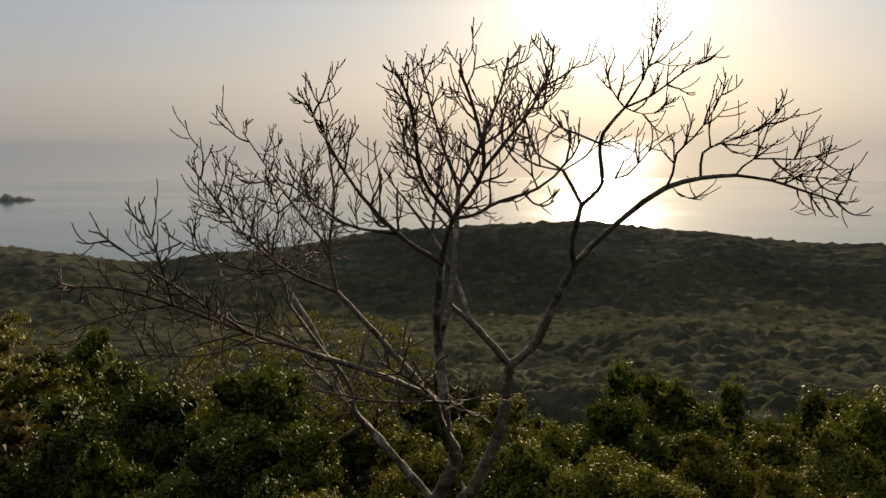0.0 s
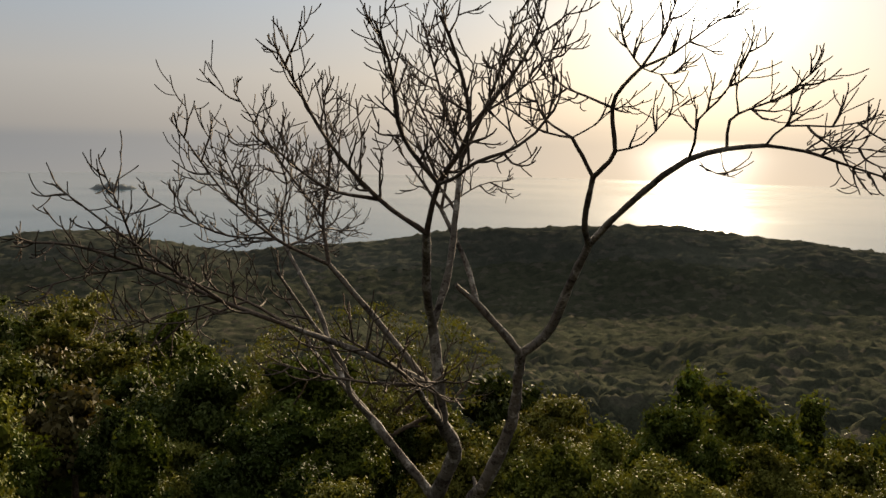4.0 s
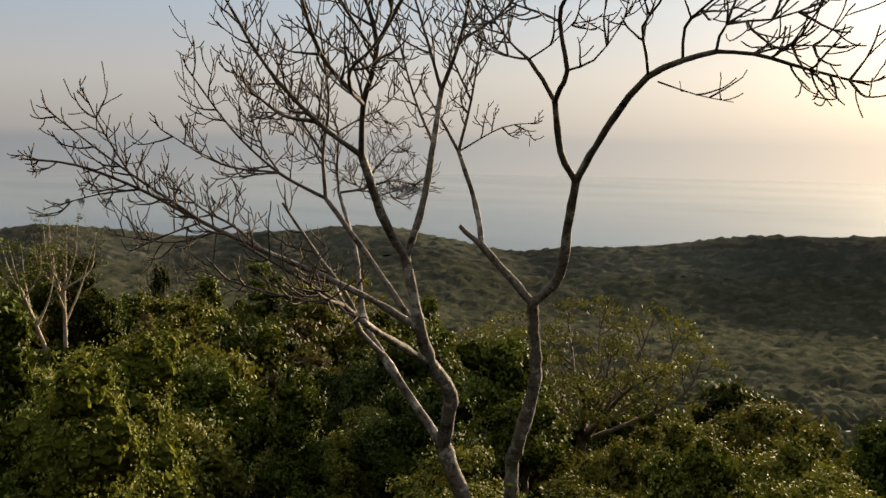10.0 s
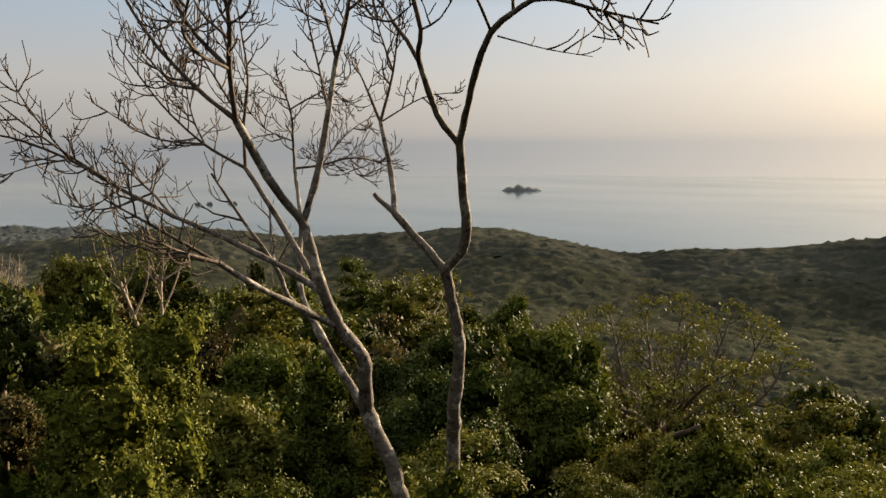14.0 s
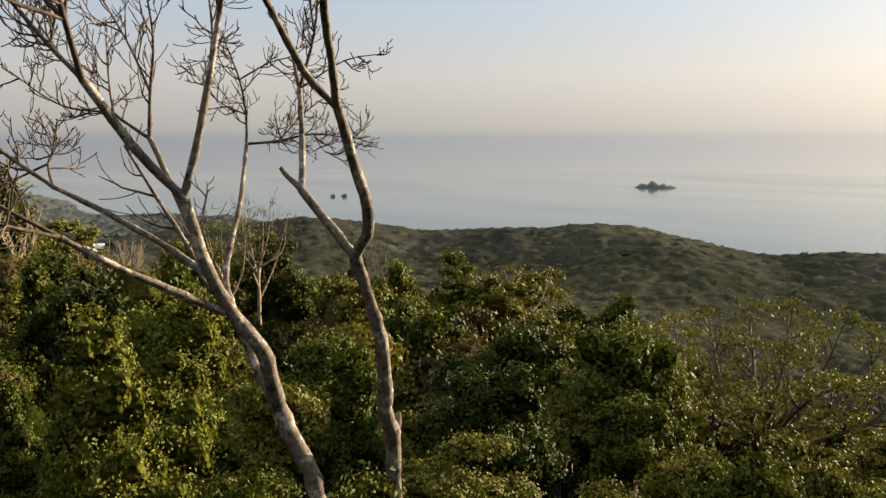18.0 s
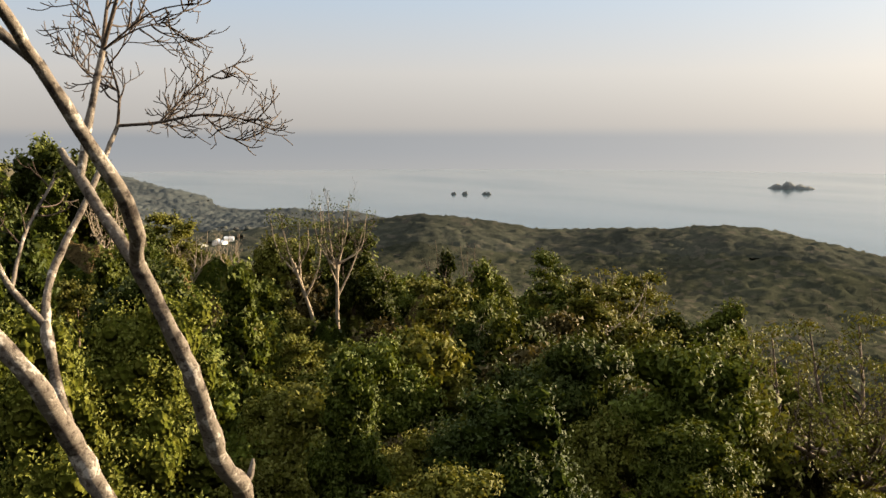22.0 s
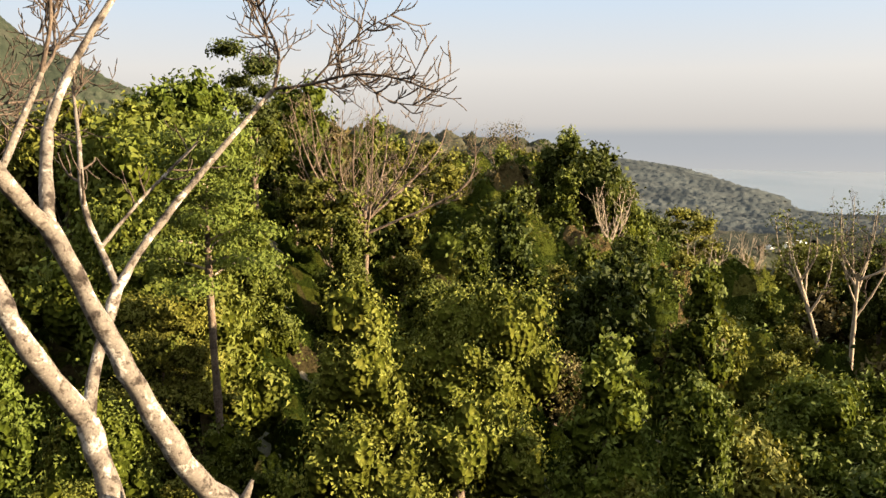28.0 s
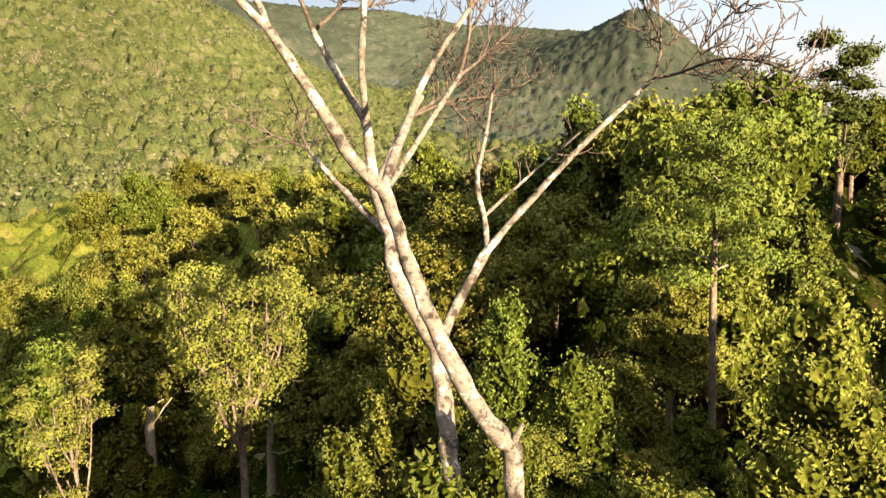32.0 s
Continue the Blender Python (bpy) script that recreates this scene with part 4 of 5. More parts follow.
NEAR, MIDDLE, BACK = [], [], []
for i, (kind, h, w, mat, lab) in enumerate((
    ("round", 9.0, 5.8, M_LEAF, "broad-leaved forest tree with a dense rounded green crown"),
    ("vine", 9.5, 4.8, M_LEAF, "forest tree draped in climbing vines, a heaped green crown"),
    ("round", 8.0, 5.2, M_LEAF_Y, "forest tree with a yellow-green sunlit crown"),
    ("vine", 8.5, 4.4, M_LEAF_D, "vine-covered tree with dark glossy leaves"),
    ("round", 9.5, 6.2, M_LEAF_D, "dense dark green forest tree with a lumpy crown"),
    ("layer", 9.0, 6.2, M_LEAF_Y, "forest tree with spreading yellow-green layers of leaves"),
)):
    NEAR.append(leafy_tree("forest_tree", kind, h, w, 12500, 0.14, mat, 100 + i, lab, simple=True))
    MIDDLE.append(leafy_tree("forest_tree", kind, h, w, 7600, 0.205, mat, 200 + i, lab, heaps=5, simple=True))
    BACK.append(leafy_tree("forest_tree", kind, h, w, 2300, 0.32, mat, 250 + i, lab, tuft=4, heaps=5, fine=False))
MIDDLE.append(leafy_tree("forest_tree", "round", 7.5, 5.0, 2500, 0.28, M_LEAF_R, 210, "forest tree with a dry rust-brown crown"))
BACK.append(leafy_tree("forest_tree", "round", 7.5, 5.0, 1100, 0.40, M_LEAF_R, 211, "forest tree with a dry rust-brown crown", tuft=4, heaps=5, fine=False))

rng = np.random.default_rng(5)
GLADE = ((0.4, 0.4), (4.0, 2.3), (8.4, 4.0), (10.9, 6.8), (11.3, 11.0), (10.7, 16.5), (9.7, 20.0), (8.5, 25.5))


def from_glade(x, y):
    """Distance from the middle of the low growth on the eastern side."""
    best = 1e9
    for (x0, y0), (x1, y1) in zip(GLADE, GLADE[1:]):
        dx, dy = x1 - x0, y1 - y0
        f = min(1.0, max(0.0, ((x - x0) * dx + (y - y0) * dy) / (dx * dx + dy * dy)))
        best = min(best, math.hypot(x - x0 - f * dx, y - y0 - f * dy))
    return best


def scatter(spacing, r0, r1, az0, az1, jitter=0.42):
    """Uneven planting between two distances and two bearings round the bare trees."""
    out = []
    n = int(r1 / spacing) + 1
    for i in range(-n, n + 1):
        for j in range(-n, n + 1):
            x = CX + (i + (0.5 if j % 2 else 0) + rng.uniform(-jitter, jitter)) * spacing
            y = CY + (j * 0.9 + rng.uniform(-jitter, jitter)) * spacing
            r = math.hypot(x - CX, y - CY)
            az = math.degrees(math.atan2(-(x - CX), y - CY))
            az = az if az > -100 else az + 360
            if r0 <= r < r1 and az0 <= az <= az1:
                out.append((x, y, r, az))
    return out


# stands of their own, built further down
KEEP_FREE = ((-17.6, 11.6, 2.4), (-14.6, 13.2, 2.0), (-11.6, 14.8, 1.6), (-46.9, 12.5, 3.0), (-12.3, 17.6, 2.6), (-15.2, 20.6, 2.8), (-42.7, 5.8, 3.5), (-56, 48.5, 2.5), (-60.3, 52.9, 3.0), (-64, 57, 4.5), (-72, 75, 3.0), (-70.8, 33.4, 2.5), (-13.5, 66.5, 3.0), (-5.4, 0.8, 4.5), (1.6, 4.2, 3.6), (0.8, 17.2, 2.2), (-1.5, -3.5, 4.0), (-11, -8, 4.0))
OPEN_LINES = ((-17.6, 11.6, -7.0, 17.0, 2.3), (-46.9, 12.5, -24.0, 17.0, 5.5), (-13.5, 66.5, -3.0, 42.0, 3.0), (-57, 50, -36, 39, 4.5), (-97, 54, -60, 39, 4.5), (-88, 47, -58, 36, 4.0), (-70.8, 33.4, -50, 28, 3.0))


HOLLOWS = ((-3.2, 8.2, -11.0, -1.5, 2.6),)


def in_gap(x, y, lines=OPEN_LINES):
    for x0, y0, x1, y1, wide in lines:
        dx, dy = x1 - x0, y1 - y0
        f = min(1.0, max(0.0, ((x - x0) * dx + (y - y0) * dy) / (dx * dx + dy * dy)))
        if math.hypot(x - x0 - f * dx, y - y0 - f * dy) < wide:
            return True
    return False


SPOTS = scatter(5.2, 1.5, 20, -75, 185) + scatter(6.4, 20, 38, -45, 176) + scatter(7.3, 38, 62, -38, 170) + scatter(7.0, 62, 104, -32, 104) + scatter(7.0, 62, 98, 122, 173) + scatter(6.8, 5, 36, 185, 205) + scatter(6.8, 20, 36, -100, -45) + scatter(6.8, 5, 20, -100, -75)
FAR_TREES = []
for x, y, r, az in SPOTS:
    if any(math.hypot(x - px, y - py) < pr for px, py, pr in KEEP_FREE):
        continue
    if x > 14 and y < 26:          # behind the low growth, never in sight
        continue
    d = from_glade(x, y)
    g = float(ground(x, y))
    pool = NEAR if d < 15 or (r < 20 and -75 <= az <= 185) else BACK if az > 185 or az < -75 else MIDDLE if r < 38 else BACK
    if az > 138 and y < 8:
        pool = [pool[2], pool[5], pool[0]]
    src = pool[rng.integers(len(pool))] if rng.random() < 0.8 else pool[rng.integers(2)]
    s = max(0.55, 0.96 + 0.34 * float(wobble(x + 7, y, 4.6)) + rng.uniform(-0.40, 0.32))
    if r > 20:
        s *= 1.12
    if r < 16:
        s = min(s, 0.98)
    if x > 0 and y > 18 and src in (pool[3], pool[4]):
        src = pool[0]
    if -35 < x < -6 and -5 < y < 24 and src in (pool[-1], pool[3 % len(pool)], pool[4 % len(pool)]):
        src = pool[(2, 0, 5 % len(pool))[rng.integers(3)]]
    if d < 7:
        s = min(s, 0.86)
    if r < 3.6:
        s = 0.8
    if 62 < az < 104 and r > 60:
        s = max(s, 0.85)
    if -13 < x < 1 and 9 < y < 32:
        s *= 0.8
    if x > -8 and y > 30 and r < 48:
        s = min(s, 0.95)
        if rng.random() < 0.4:
            src = pool[2]
    if in_gap(x, y):
        s *= 0.64
    if az > 150 and r > 30 and rng.random() < (0.85 if r > 42 else 0.4):
        continue
    place = Matrix.Translation((x, y, g - 0.2)) @ Matrix.Rotation(rng.uniform(0, 6.28), 4, "Z") @ Matrix.Diagonal((s * rng.uniform(0.9, 1.1), s * rng.uniform(0.9, 1.1), s, 1))
    if r > 60:
        FAR_TREES.append((src, place))
        continue
    if in_gap(x, y, HOLLOWS):
        continue
    c = copy_thing(src, Matrix.Identity(4))
    c.matrix_basis = place
    tagged(c, group="trees of the slope")


def join_far(name, label):
    """The trees too far off to be counted, joined by the kind of leaf."""
    groups = collections.defaultdict(lambda: ([], [], [], [0]))
    cache = {}
    for src, m in FAR_TREES:
        for ch in src.children:
            if ch.data.name not in cache:
                v = np.empty(len(ch.data.vertices) * 3)
                ch.data.vertices.foreach_get("co", v)
                lp = np.empty(len(ch.data.loops), int)
                ch.data.loops.foreach_get("vertex_index", lp)
                k = ch.data.polygons[0].loop_total
                mi = np.empty(len(ch.data.polygons), int)
                ch.data.polygons.foreach_get("material_index", mi)
                f = lp.reshape(-1, k)
                if k == 4:
                    f, mi = np.concatenate([f[:, :3], f[:, [0, 2, 3]]]), np.concatenate([mi, mi])
                cache[ch.data.name] = (v.reshape(-1, 3), f, mi)
            v, f, mi = cache[ch.data.name]
            key = tuple(x.name for x in ch.data.materials)
            vs, fs, ms, n = groups[key]
            mm = np.array(m)
            vs.append(v @ mm[:3, :3].T + mm[:3, 3])
            fs.append(f + n[0])
            ms.append(mi)
            n[0] += len(v)
    for key, (vs, fs, ms, n) in groups.items():
        ob = mesh_object(name, np.vstack(vs), np.vstack(fs), bpy.data.materials[key[0]])
        for other in key[1:]:
            ob.data.materials.append(bpy.data.materials[other])
        ob.data.polygons.foreach_set("material_index", np.concatenate(ms).astype(np.int32))
        tagged(ob, label, "forest", kind="stuff")


join_far("distant_trees", "crowded far trees on the falling slope")
for t in NEAR + MIDDLE + BACK:
    for o in (*t.children, t):
        bpy.data.objects.remove(o)


def chance(i, j, k):
    h = np.sin(i * 127.1 + j * 311.7 + k * 74.7) * 43758.5453
    return h - np.floor(h)


def domes(x, y, cell, low, high, k, full=0.86, inner=0.0, power=0.7):
    """Rounded crowns over a plan, each with its own place, width and height; nothing between them."""
    gi, gj = np.floor(x / cell), np.floor(y / cell)
    z = np.zeros_like(x)
    for di in (-1, 0, 1):
        for dj in (-1, 0, 1):
            i, j = gi + di, gj + dj
            cx, cy = (i + chance(i, j, k)) * cell, (j + chance(i, j, k + 1)) * cell
            r = cell * (0.42 + 0.42 * chance(i, j, k + 2))
            h = low + (high - low) * chance(i, j, k + 3)
            q = 1 - ((x - cx) ** 2 + (y - cy) ** 2) / (r * r)
            d = np.where((chance(i, j, k + 4) < full) & (np.hypot(cx - CX, cy - CY) > inner), h * np.clip(q, 0, 1) ** power, 0)
            z = np.maximum(z, d)
    return z


def canopy(name, rr, az0, az1, n, cell, low, high, mat, label, k, jag=0.3, base=0.0, keep=None, power=0.7):
    """Unbroken woods as one rough sheet of crowns over the land; gives back its places."""
    R, A = np.meshgrid(rr, np.radians(np.linspace(az0, az1, n)), indexing="ij")
    j1, j2 = rng.uniform(-0.4, 0.4, R.shape), rng.uniform(-0.4, 0.4, R.shape)
    R = R + j1 * np.gradient(rr)[:, None]
    A = A + j2 * math.radians((az1 - az0) / n)
    x, y = CX - R * np.sin(A), CY + R * np.cos(A)
    big = domes(x, y, cell, low, high, k, inner=rr[0] + 0.85 * cell, power=power)
    z = ground(x, y) + base + big + domes(x, y, cell * 0.36, 0, cell * 0.24, k + 9) + rng.normal(0, jag, x.shape)
    v = np.stack([x, y, z], -1).reshape(-1, 3)
    f = grid_faces(len(rr), n, False)[:, ::-1]
    if keep is not None:
        ok = keep(v[:, 0], v[:, 1])
        f = f[ok[f].all(1)]
    tagged(mesh_object(name, v, f, mat), label, "forest", kind="stuff")
    return v, big.ravel()


def leaf_litter(name, pos, size, mat, label, up=0.8):
    """Single leaves strewn over a canopy, mostly facing the sky."""
    n = len(pos)
    nr = rng.normal(0, 0.6, (n, 3)) + np.array([0, 0, up])
    nr /= np.linalg.norm(nr, axis=1)[:, None]
    al = np.cross(nr, rng.normal(0, 1, (n, 3)))
    al /= np.linalg.norm(al, axis=1)[:, None] + 1e-9
    sd = np.cross(nr, al)
    s = size * rng.uniform(0.6, 1.3, n)[:, None]
    v = np.stack([pos - al * s * 0.5, pos + sd * s * 0.3 + nr * s * 0.1, pos + al * s * 0.5, pos - sd * s * 0.3 + nr * s * 0.1], 1).reshape(-1, 3)
    i = np.arange(n) * 4
    f = np.concatenate([np.stack([i, i + 1, i + 2], 1), np.stack([i, i + 2, i + 3], 1)])
    tagged(mesh_object(name, v, f, mat), label, "leaves", kind="stuff")


def clear_of_houses(x, y):
    ok = np.ones(len(x), bool)
    for az, r, turn in HOUSES:
        hx, hy = bearing(az, r)
        ok &= np.hypot(x - hx, y - hy) > 15
    return ok


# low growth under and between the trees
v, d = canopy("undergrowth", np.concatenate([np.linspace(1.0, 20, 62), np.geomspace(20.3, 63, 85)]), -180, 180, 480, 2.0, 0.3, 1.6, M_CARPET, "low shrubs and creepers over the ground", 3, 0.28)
near = (d + 0.3) * np.where(v[:, 0] < 14, 1.0, 0.05) * np.hypot(v[:, 0] - CX, v[:, 1] - CY)
pick = rng.choice(len(v), 44000, p=near / near.sum())
leaf_litter("creeper_leaves", v[pick] + rng.normal(0, 0.14, (44000, 3)), 0.25, M_LEAF, "leaves of creepers over low shrubs")
# the slope past the trees that can be told apart
v, d = canopy("woods", np.geomspace(57, 136, 145), -40, 149, 400, 6.4, 3.5, 7.5, M_BAND, "dense tropical woods on the falling slope", 5, 0.42, power=0.42)
for i, (mat, m) in enumerate(((M_LEAF, 28000), (M_LEAF_Y, 22000), (M_LEAF_D, 16000))):
    cellwise = chance(np.floor(v[:, 0] / 6.4), np.floor(v[:, 1] / 6.4), 60)
    p = np.where((cellwise * 3).astype(int) == i, d + 0.2, 0)
    pick = rng.choice(len(v), m, p=p / p.sum())
    leaf_litter("woods_leaves", v[pick] + rng.normal(0, 0.35, (m, 3)), 0.5, mat, "leaf clusters of the woods on the slope", 0.5)
v, d = canopy("creepers", np.geomspace(38, 137, 150), 146, 178, 130, 4.4, 0.3, 2.4, M_VINE, "open ground smothered in low green creepers", 6, 0.16, 0.15)
pick = rng.choice(len(v), 14000)
leaf_litter("creeper_leaves", v[pick] + rng.normal(0, 0.15, (14000, 3)), 0.3, M_LEAF_Y, "leaves of creepers in the open")
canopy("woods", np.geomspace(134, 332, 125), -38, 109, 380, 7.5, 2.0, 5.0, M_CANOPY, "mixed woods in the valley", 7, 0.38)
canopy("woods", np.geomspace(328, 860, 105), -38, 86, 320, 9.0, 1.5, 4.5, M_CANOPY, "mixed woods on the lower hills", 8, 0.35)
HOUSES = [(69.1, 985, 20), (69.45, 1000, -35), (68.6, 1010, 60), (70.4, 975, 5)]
canopy("woods", np.geomspace(850, 1300, 70), -38, 86, 380, 12.0, 1.0, 4.0, M_COAST, "woods on the coastal ridge, colour paled for haze", 14, 0.45, keep=clear_of_houses)
v, d = canopy("woods", np.geomspace(134, 610, 280), 137, 175, 250, 4.2, 0.6, 4.2, M_SLOPE, "sunlit mixed woods on the mountainside", 9, 0.5, power=0.5)
far_off = (d + 0.4) * np.hypot(v[:, 0] - CX, v[:, 1] - CY)
sel = rng.choice(len(v), 52000, p=far_off / far_off.sum())
leaf_litter("woods_leaves", v[sel] + rng.normal(0, 0.7, (52000, 3)), 0.95, M_FAR, "sunlit crowns on the mountainside", 0.55)


def crowns(n, r0, r1, az0, az1, low, high, mat, label, seed):
    """Rounded crowns standing up from far woods."""
    rg = np.random.default_rng(seed)
    r = r0 * (r1 / r0) ** rg.random(n)
    a = np.radians(rg.uniform(az0, az1, n))
    x, y = CX - r * np.sin(a), CY + r * np.cos(a)
    z = ground(x, y)
    w = rg.uniform(low, high, n)
    v, f = BALL2
    q = v[None] * (1 + rg.normal(0, 0.07, (n, len(v), 1))) * np.stack([w, w, w * rg.uniform(0.6, 0.95, n)], -1)[:, None, :]
    p = np.stack([x, y, z + w * 0.3 + rg.uniform(0, 1.6, n)], -1)[:, None, :] + q
    tagged(mesh_object("distant_crowns", p.reshape(-1, 3), (f[None] + (np.arange(n) * len(v))[:, None, None]).reshape(-1, 3), mat, smooth=True), label, "forest", kind="stuff")


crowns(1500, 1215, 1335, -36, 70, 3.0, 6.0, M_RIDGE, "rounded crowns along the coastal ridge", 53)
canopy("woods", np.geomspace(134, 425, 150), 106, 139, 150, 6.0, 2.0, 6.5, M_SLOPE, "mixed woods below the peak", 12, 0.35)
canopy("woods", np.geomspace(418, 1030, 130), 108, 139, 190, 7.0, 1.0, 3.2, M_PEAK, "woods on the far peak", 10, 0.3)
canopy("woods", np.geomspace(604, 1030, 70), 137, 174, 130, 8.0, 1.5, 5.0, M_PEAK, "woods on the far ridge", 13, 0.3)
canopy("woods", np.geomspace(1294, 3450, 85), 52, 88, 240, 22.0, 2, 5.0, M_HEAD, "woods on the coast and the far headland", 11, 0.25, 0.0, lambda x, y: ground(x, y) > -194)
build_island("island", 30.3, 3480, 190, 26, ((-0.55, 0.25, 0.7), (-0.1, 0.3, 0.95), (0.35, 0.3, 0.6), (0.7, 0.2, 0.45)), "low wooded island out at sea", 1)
for a, ln, h in ((52.9, 22, 10), (52.1, 26, 11), (50.55, 42, 10)):
    build_island("sea_rock", a, 2900, ln, h, ((-0.3, 0.5, 0.9), (0.3, 0.5, 1.0)), "small dark sea rock", int(a * 10))


# ---- houses in the valley ----
def plain(name, colour, rough):
    m, nt, bs = material(name)
    n = noise_node(nt, 1.5, 4.0)
    r = ramp_node(nt, n.outputs[0], [(0.3, tuple(0.8 * c for c in colour)), (0.7, colour)])
    nt.links.new(r.outputs[0], bs.inputs["Base Color"])
    bs.inputs["Roughness"].default_value = rough
    return m


M_WALL, M_ROOF = plain("white_plaster", (0.75, 0.73, 0.68), 0.85), plain("pale_sheet_roof", (0.5, 0.49, 0.47), 0.5)


def build_house(az, r, turn):
    """A small white house with a pitched sheet roof."""
    x, y = bearing(az, r)
    g = float(ground(x, y))
    t = thing("house", x, y, g, "small white plastered house with a pale pitched roof among trees", "house", "houses in the valley")
    w, d, h = 5.5, 4.0, 4.2
    v = [(-w, -d, -3), (w, -d, -3), (w, d, -3), (-w, d, -3), (-w, -d, h), (w, -d, h), (w, d, h), (-w, d, h), (-w, 0, h + 1.7), (w, 0, h + 1.7)]
    walls = mesh_object("wall", np.array(v), [(0, 1, 5, 4), (1, 2, 6, 9, 5), (2, 3, 7, 6), (3, 0, 4, 8, 7)], M_WALL, t)
    e = 0.6
    for sgn in (-1, 1):
        q = [(-w - e, sgn * (d + e), h - 0.25), (w + e, sgn * (d + e), h - 0.25), (w + e, 0, h + 1.85), (-w - e, 0, h + 1.85)]
        q += [(a, b, c + 0.15) for a, b, c in q]
        mesh_object("roof", np.array(q), [(0, 1, 2, 3), (4, 5, 6, 7), (0, 1, 5, 4), (1, 2, 6, 5), (2, 3, 7, 6), (3, 0, 4, 7)], M_ROOF, t)
    t.rotation_euler[2] = radians(turn)


for spot in HOUSES:
    build_house(*spot)


# ---- trees that stand out ----
def branching(t, rg, base, height, spread, stems, r0, mat, twig_mat, level=2, n=7, lean=(0, 0), reach=1.3, crown_from=0.45, name_top="limb", leaves=None, leaf_mat=None, leaf_size=0.3):
    """A standing tree without a full crown: trunk, rising limbs with twigs, and tufts of leaves if given."""
    b = np.array(base, float)
    top = b + np.array([lean[0], lean[1], height * crown_from])
    mid = (b + top) / 2 + np.array([rg.normal(0, 0.2), rg.normal(0, 0.2), 0]) - np.array([lean[0], lean[1], 0]) * 0.12
    line, rr = smooth_line([b - [0, 0, 0.8], mid, top], [r0 * 1.25, r0, r0 * 0.72], 0.7, rg, 0.1)
    mesh_object("trunk", *tube(line, rr, 8), mat, t, True)
    tips = []
    for k in range(stems):
        a = k * 6.283 / stems + rg.uniform(-0.4, 0.4)
        s = spread * rg.uniform(0.5, 1.0)
        e = top + np.array([math.cos(a) * s, math.sin(a) * s, height * (1 - crown_from) * rg.uniform(0.82, 1.0) * (1 - 0.42 * (s / spread) ** 2)])
        st = line[int(len(line) * rg.uniform(0.72, 0.99)) - 1]
        m = st + (e - st) * 0.45 + np.array([math.cos(a) * s * 0.26, math.sin(a) * s * 0.26, 0]) + rg.normal(0, s * 0.09, 3)
        ln, lr = smooth_line([st, m, e], [r0 * 0.55, r0 * 0.34, r0 * 0.1], 0.6, rg, 0.14)
        lb = mesh_object(name_top, *tube(ln, lr, 6), mat, t, True)
        pile = Pile()
        for q in range(n):
            f = 0.25 + 0.72 * (q + rg.random() * 0.6) / n
            i = min(len(ln) - 2, int(f * (len(ln) - 1)))
            al = unit(ln[i + 1] - ln[i])
            sd = unit(np.cross(al, rg.normal(0, 1, 3)))
            twig(pile, rg, ln[i], al * 0.7 + sd * 0.8, reach * rg.uniform(0.6, 1.2), max(0.02, lr[i] * 0.6), level, 0.14)
            tips.append(ln[i] + al * reach * 0.4 + sd * reach * 0.5)
        tagged(pile.make("twig_spray", twig_mat, lb), kind="stuff")
        tips.append(e)
    if leaves:
        lobes = [(p, (0.5 * leaves[1], 0.5 * leaves[1], 0.3 * leaves[1])) for p in tips]
        v, f = leaf_cloud(rg, lobes, leaves[0], leaf_size, spread=0.3)
        mesh_object("foliage", v, f, leaf_mat, t, False)


def stand(name, x, y, label, seed, sink=0.0, category="tree", group="", **kw):
    rg = np.random.default_rng(seed)
    g = float(ground(x, y)) - sink
    t = thing(name, x, y, g, label, category, group)
    branching(t, rg, (x, y, g), **kw)
    settle(t)
    return t


GREY = "dead and leafless trees"
stand("bare_tree", -46.9, 12.5, "wide leafless tree with many pale ascending limbs", 31, group=GREY, height=16.4, spread=8.6, stems=14, r0=0.19, mat=M_TRUNK, twig_mat=M_TRUNK, level=2, n=11, reach=1.5, crown_from=0.42)
for i, (x, y, top, wide, stems, label) in enumerate((
    (-70.8, 33.4, 12.2, 3.0, 6, "slender dead tree with several upright grey stems"),
    (-88.5, 47.5, 5.2, 2.6, 5, "pale dead tree with thin upright limbs"),
    (-97.0, 54.0, 4.6, 3.6, 4, "pale dead tree forked like a V"),
    (-99.0, 56.5, 4.2, 2.4, 5, "pale dead tree with thin upright limbs"),
    (-84.5, 39.5, 5.5, 2.2, 4, "slim dead tree with bare grey limbs"),
    (-69.5, 63.5, 3.0, 1.2, 3, "slim dead trunk with a few bare limbs"),
    (-90.0, 32.0, 11.5, 4.1, 6, "thin leafless tree on the ridge"),
    (-86.0, 22.0, 13.5, 4.6, 6, "thin leafless tree on the ridge"),
)):
    stand("dead_tree", x, y, label, 32 + i, group=GREY, height=top - float(ground(x, y)), spread=wide, stems=stems, r0=0.17, mat=M_DEAD, twig_mat=M_DEAD, level=1, n=9, reach=1.5, crown_from=0.5)
stand("leaning_tree", -56.4, 50.4, "pale leaning tree with a thin sparse crown", 40, height=10.8 - float(ground(-56.4, 50.4)), spread=3.4, stems=6, r0=0.2, mat=M_DEAD, twig_mat=M_TWIG, level=1, n=6, lean=(-1.6, -3.4), reach=1.5, crown_from=0.7, leaves=(900, 1.3), leaf_mat=M_LEAF, leaf_size=0.28)
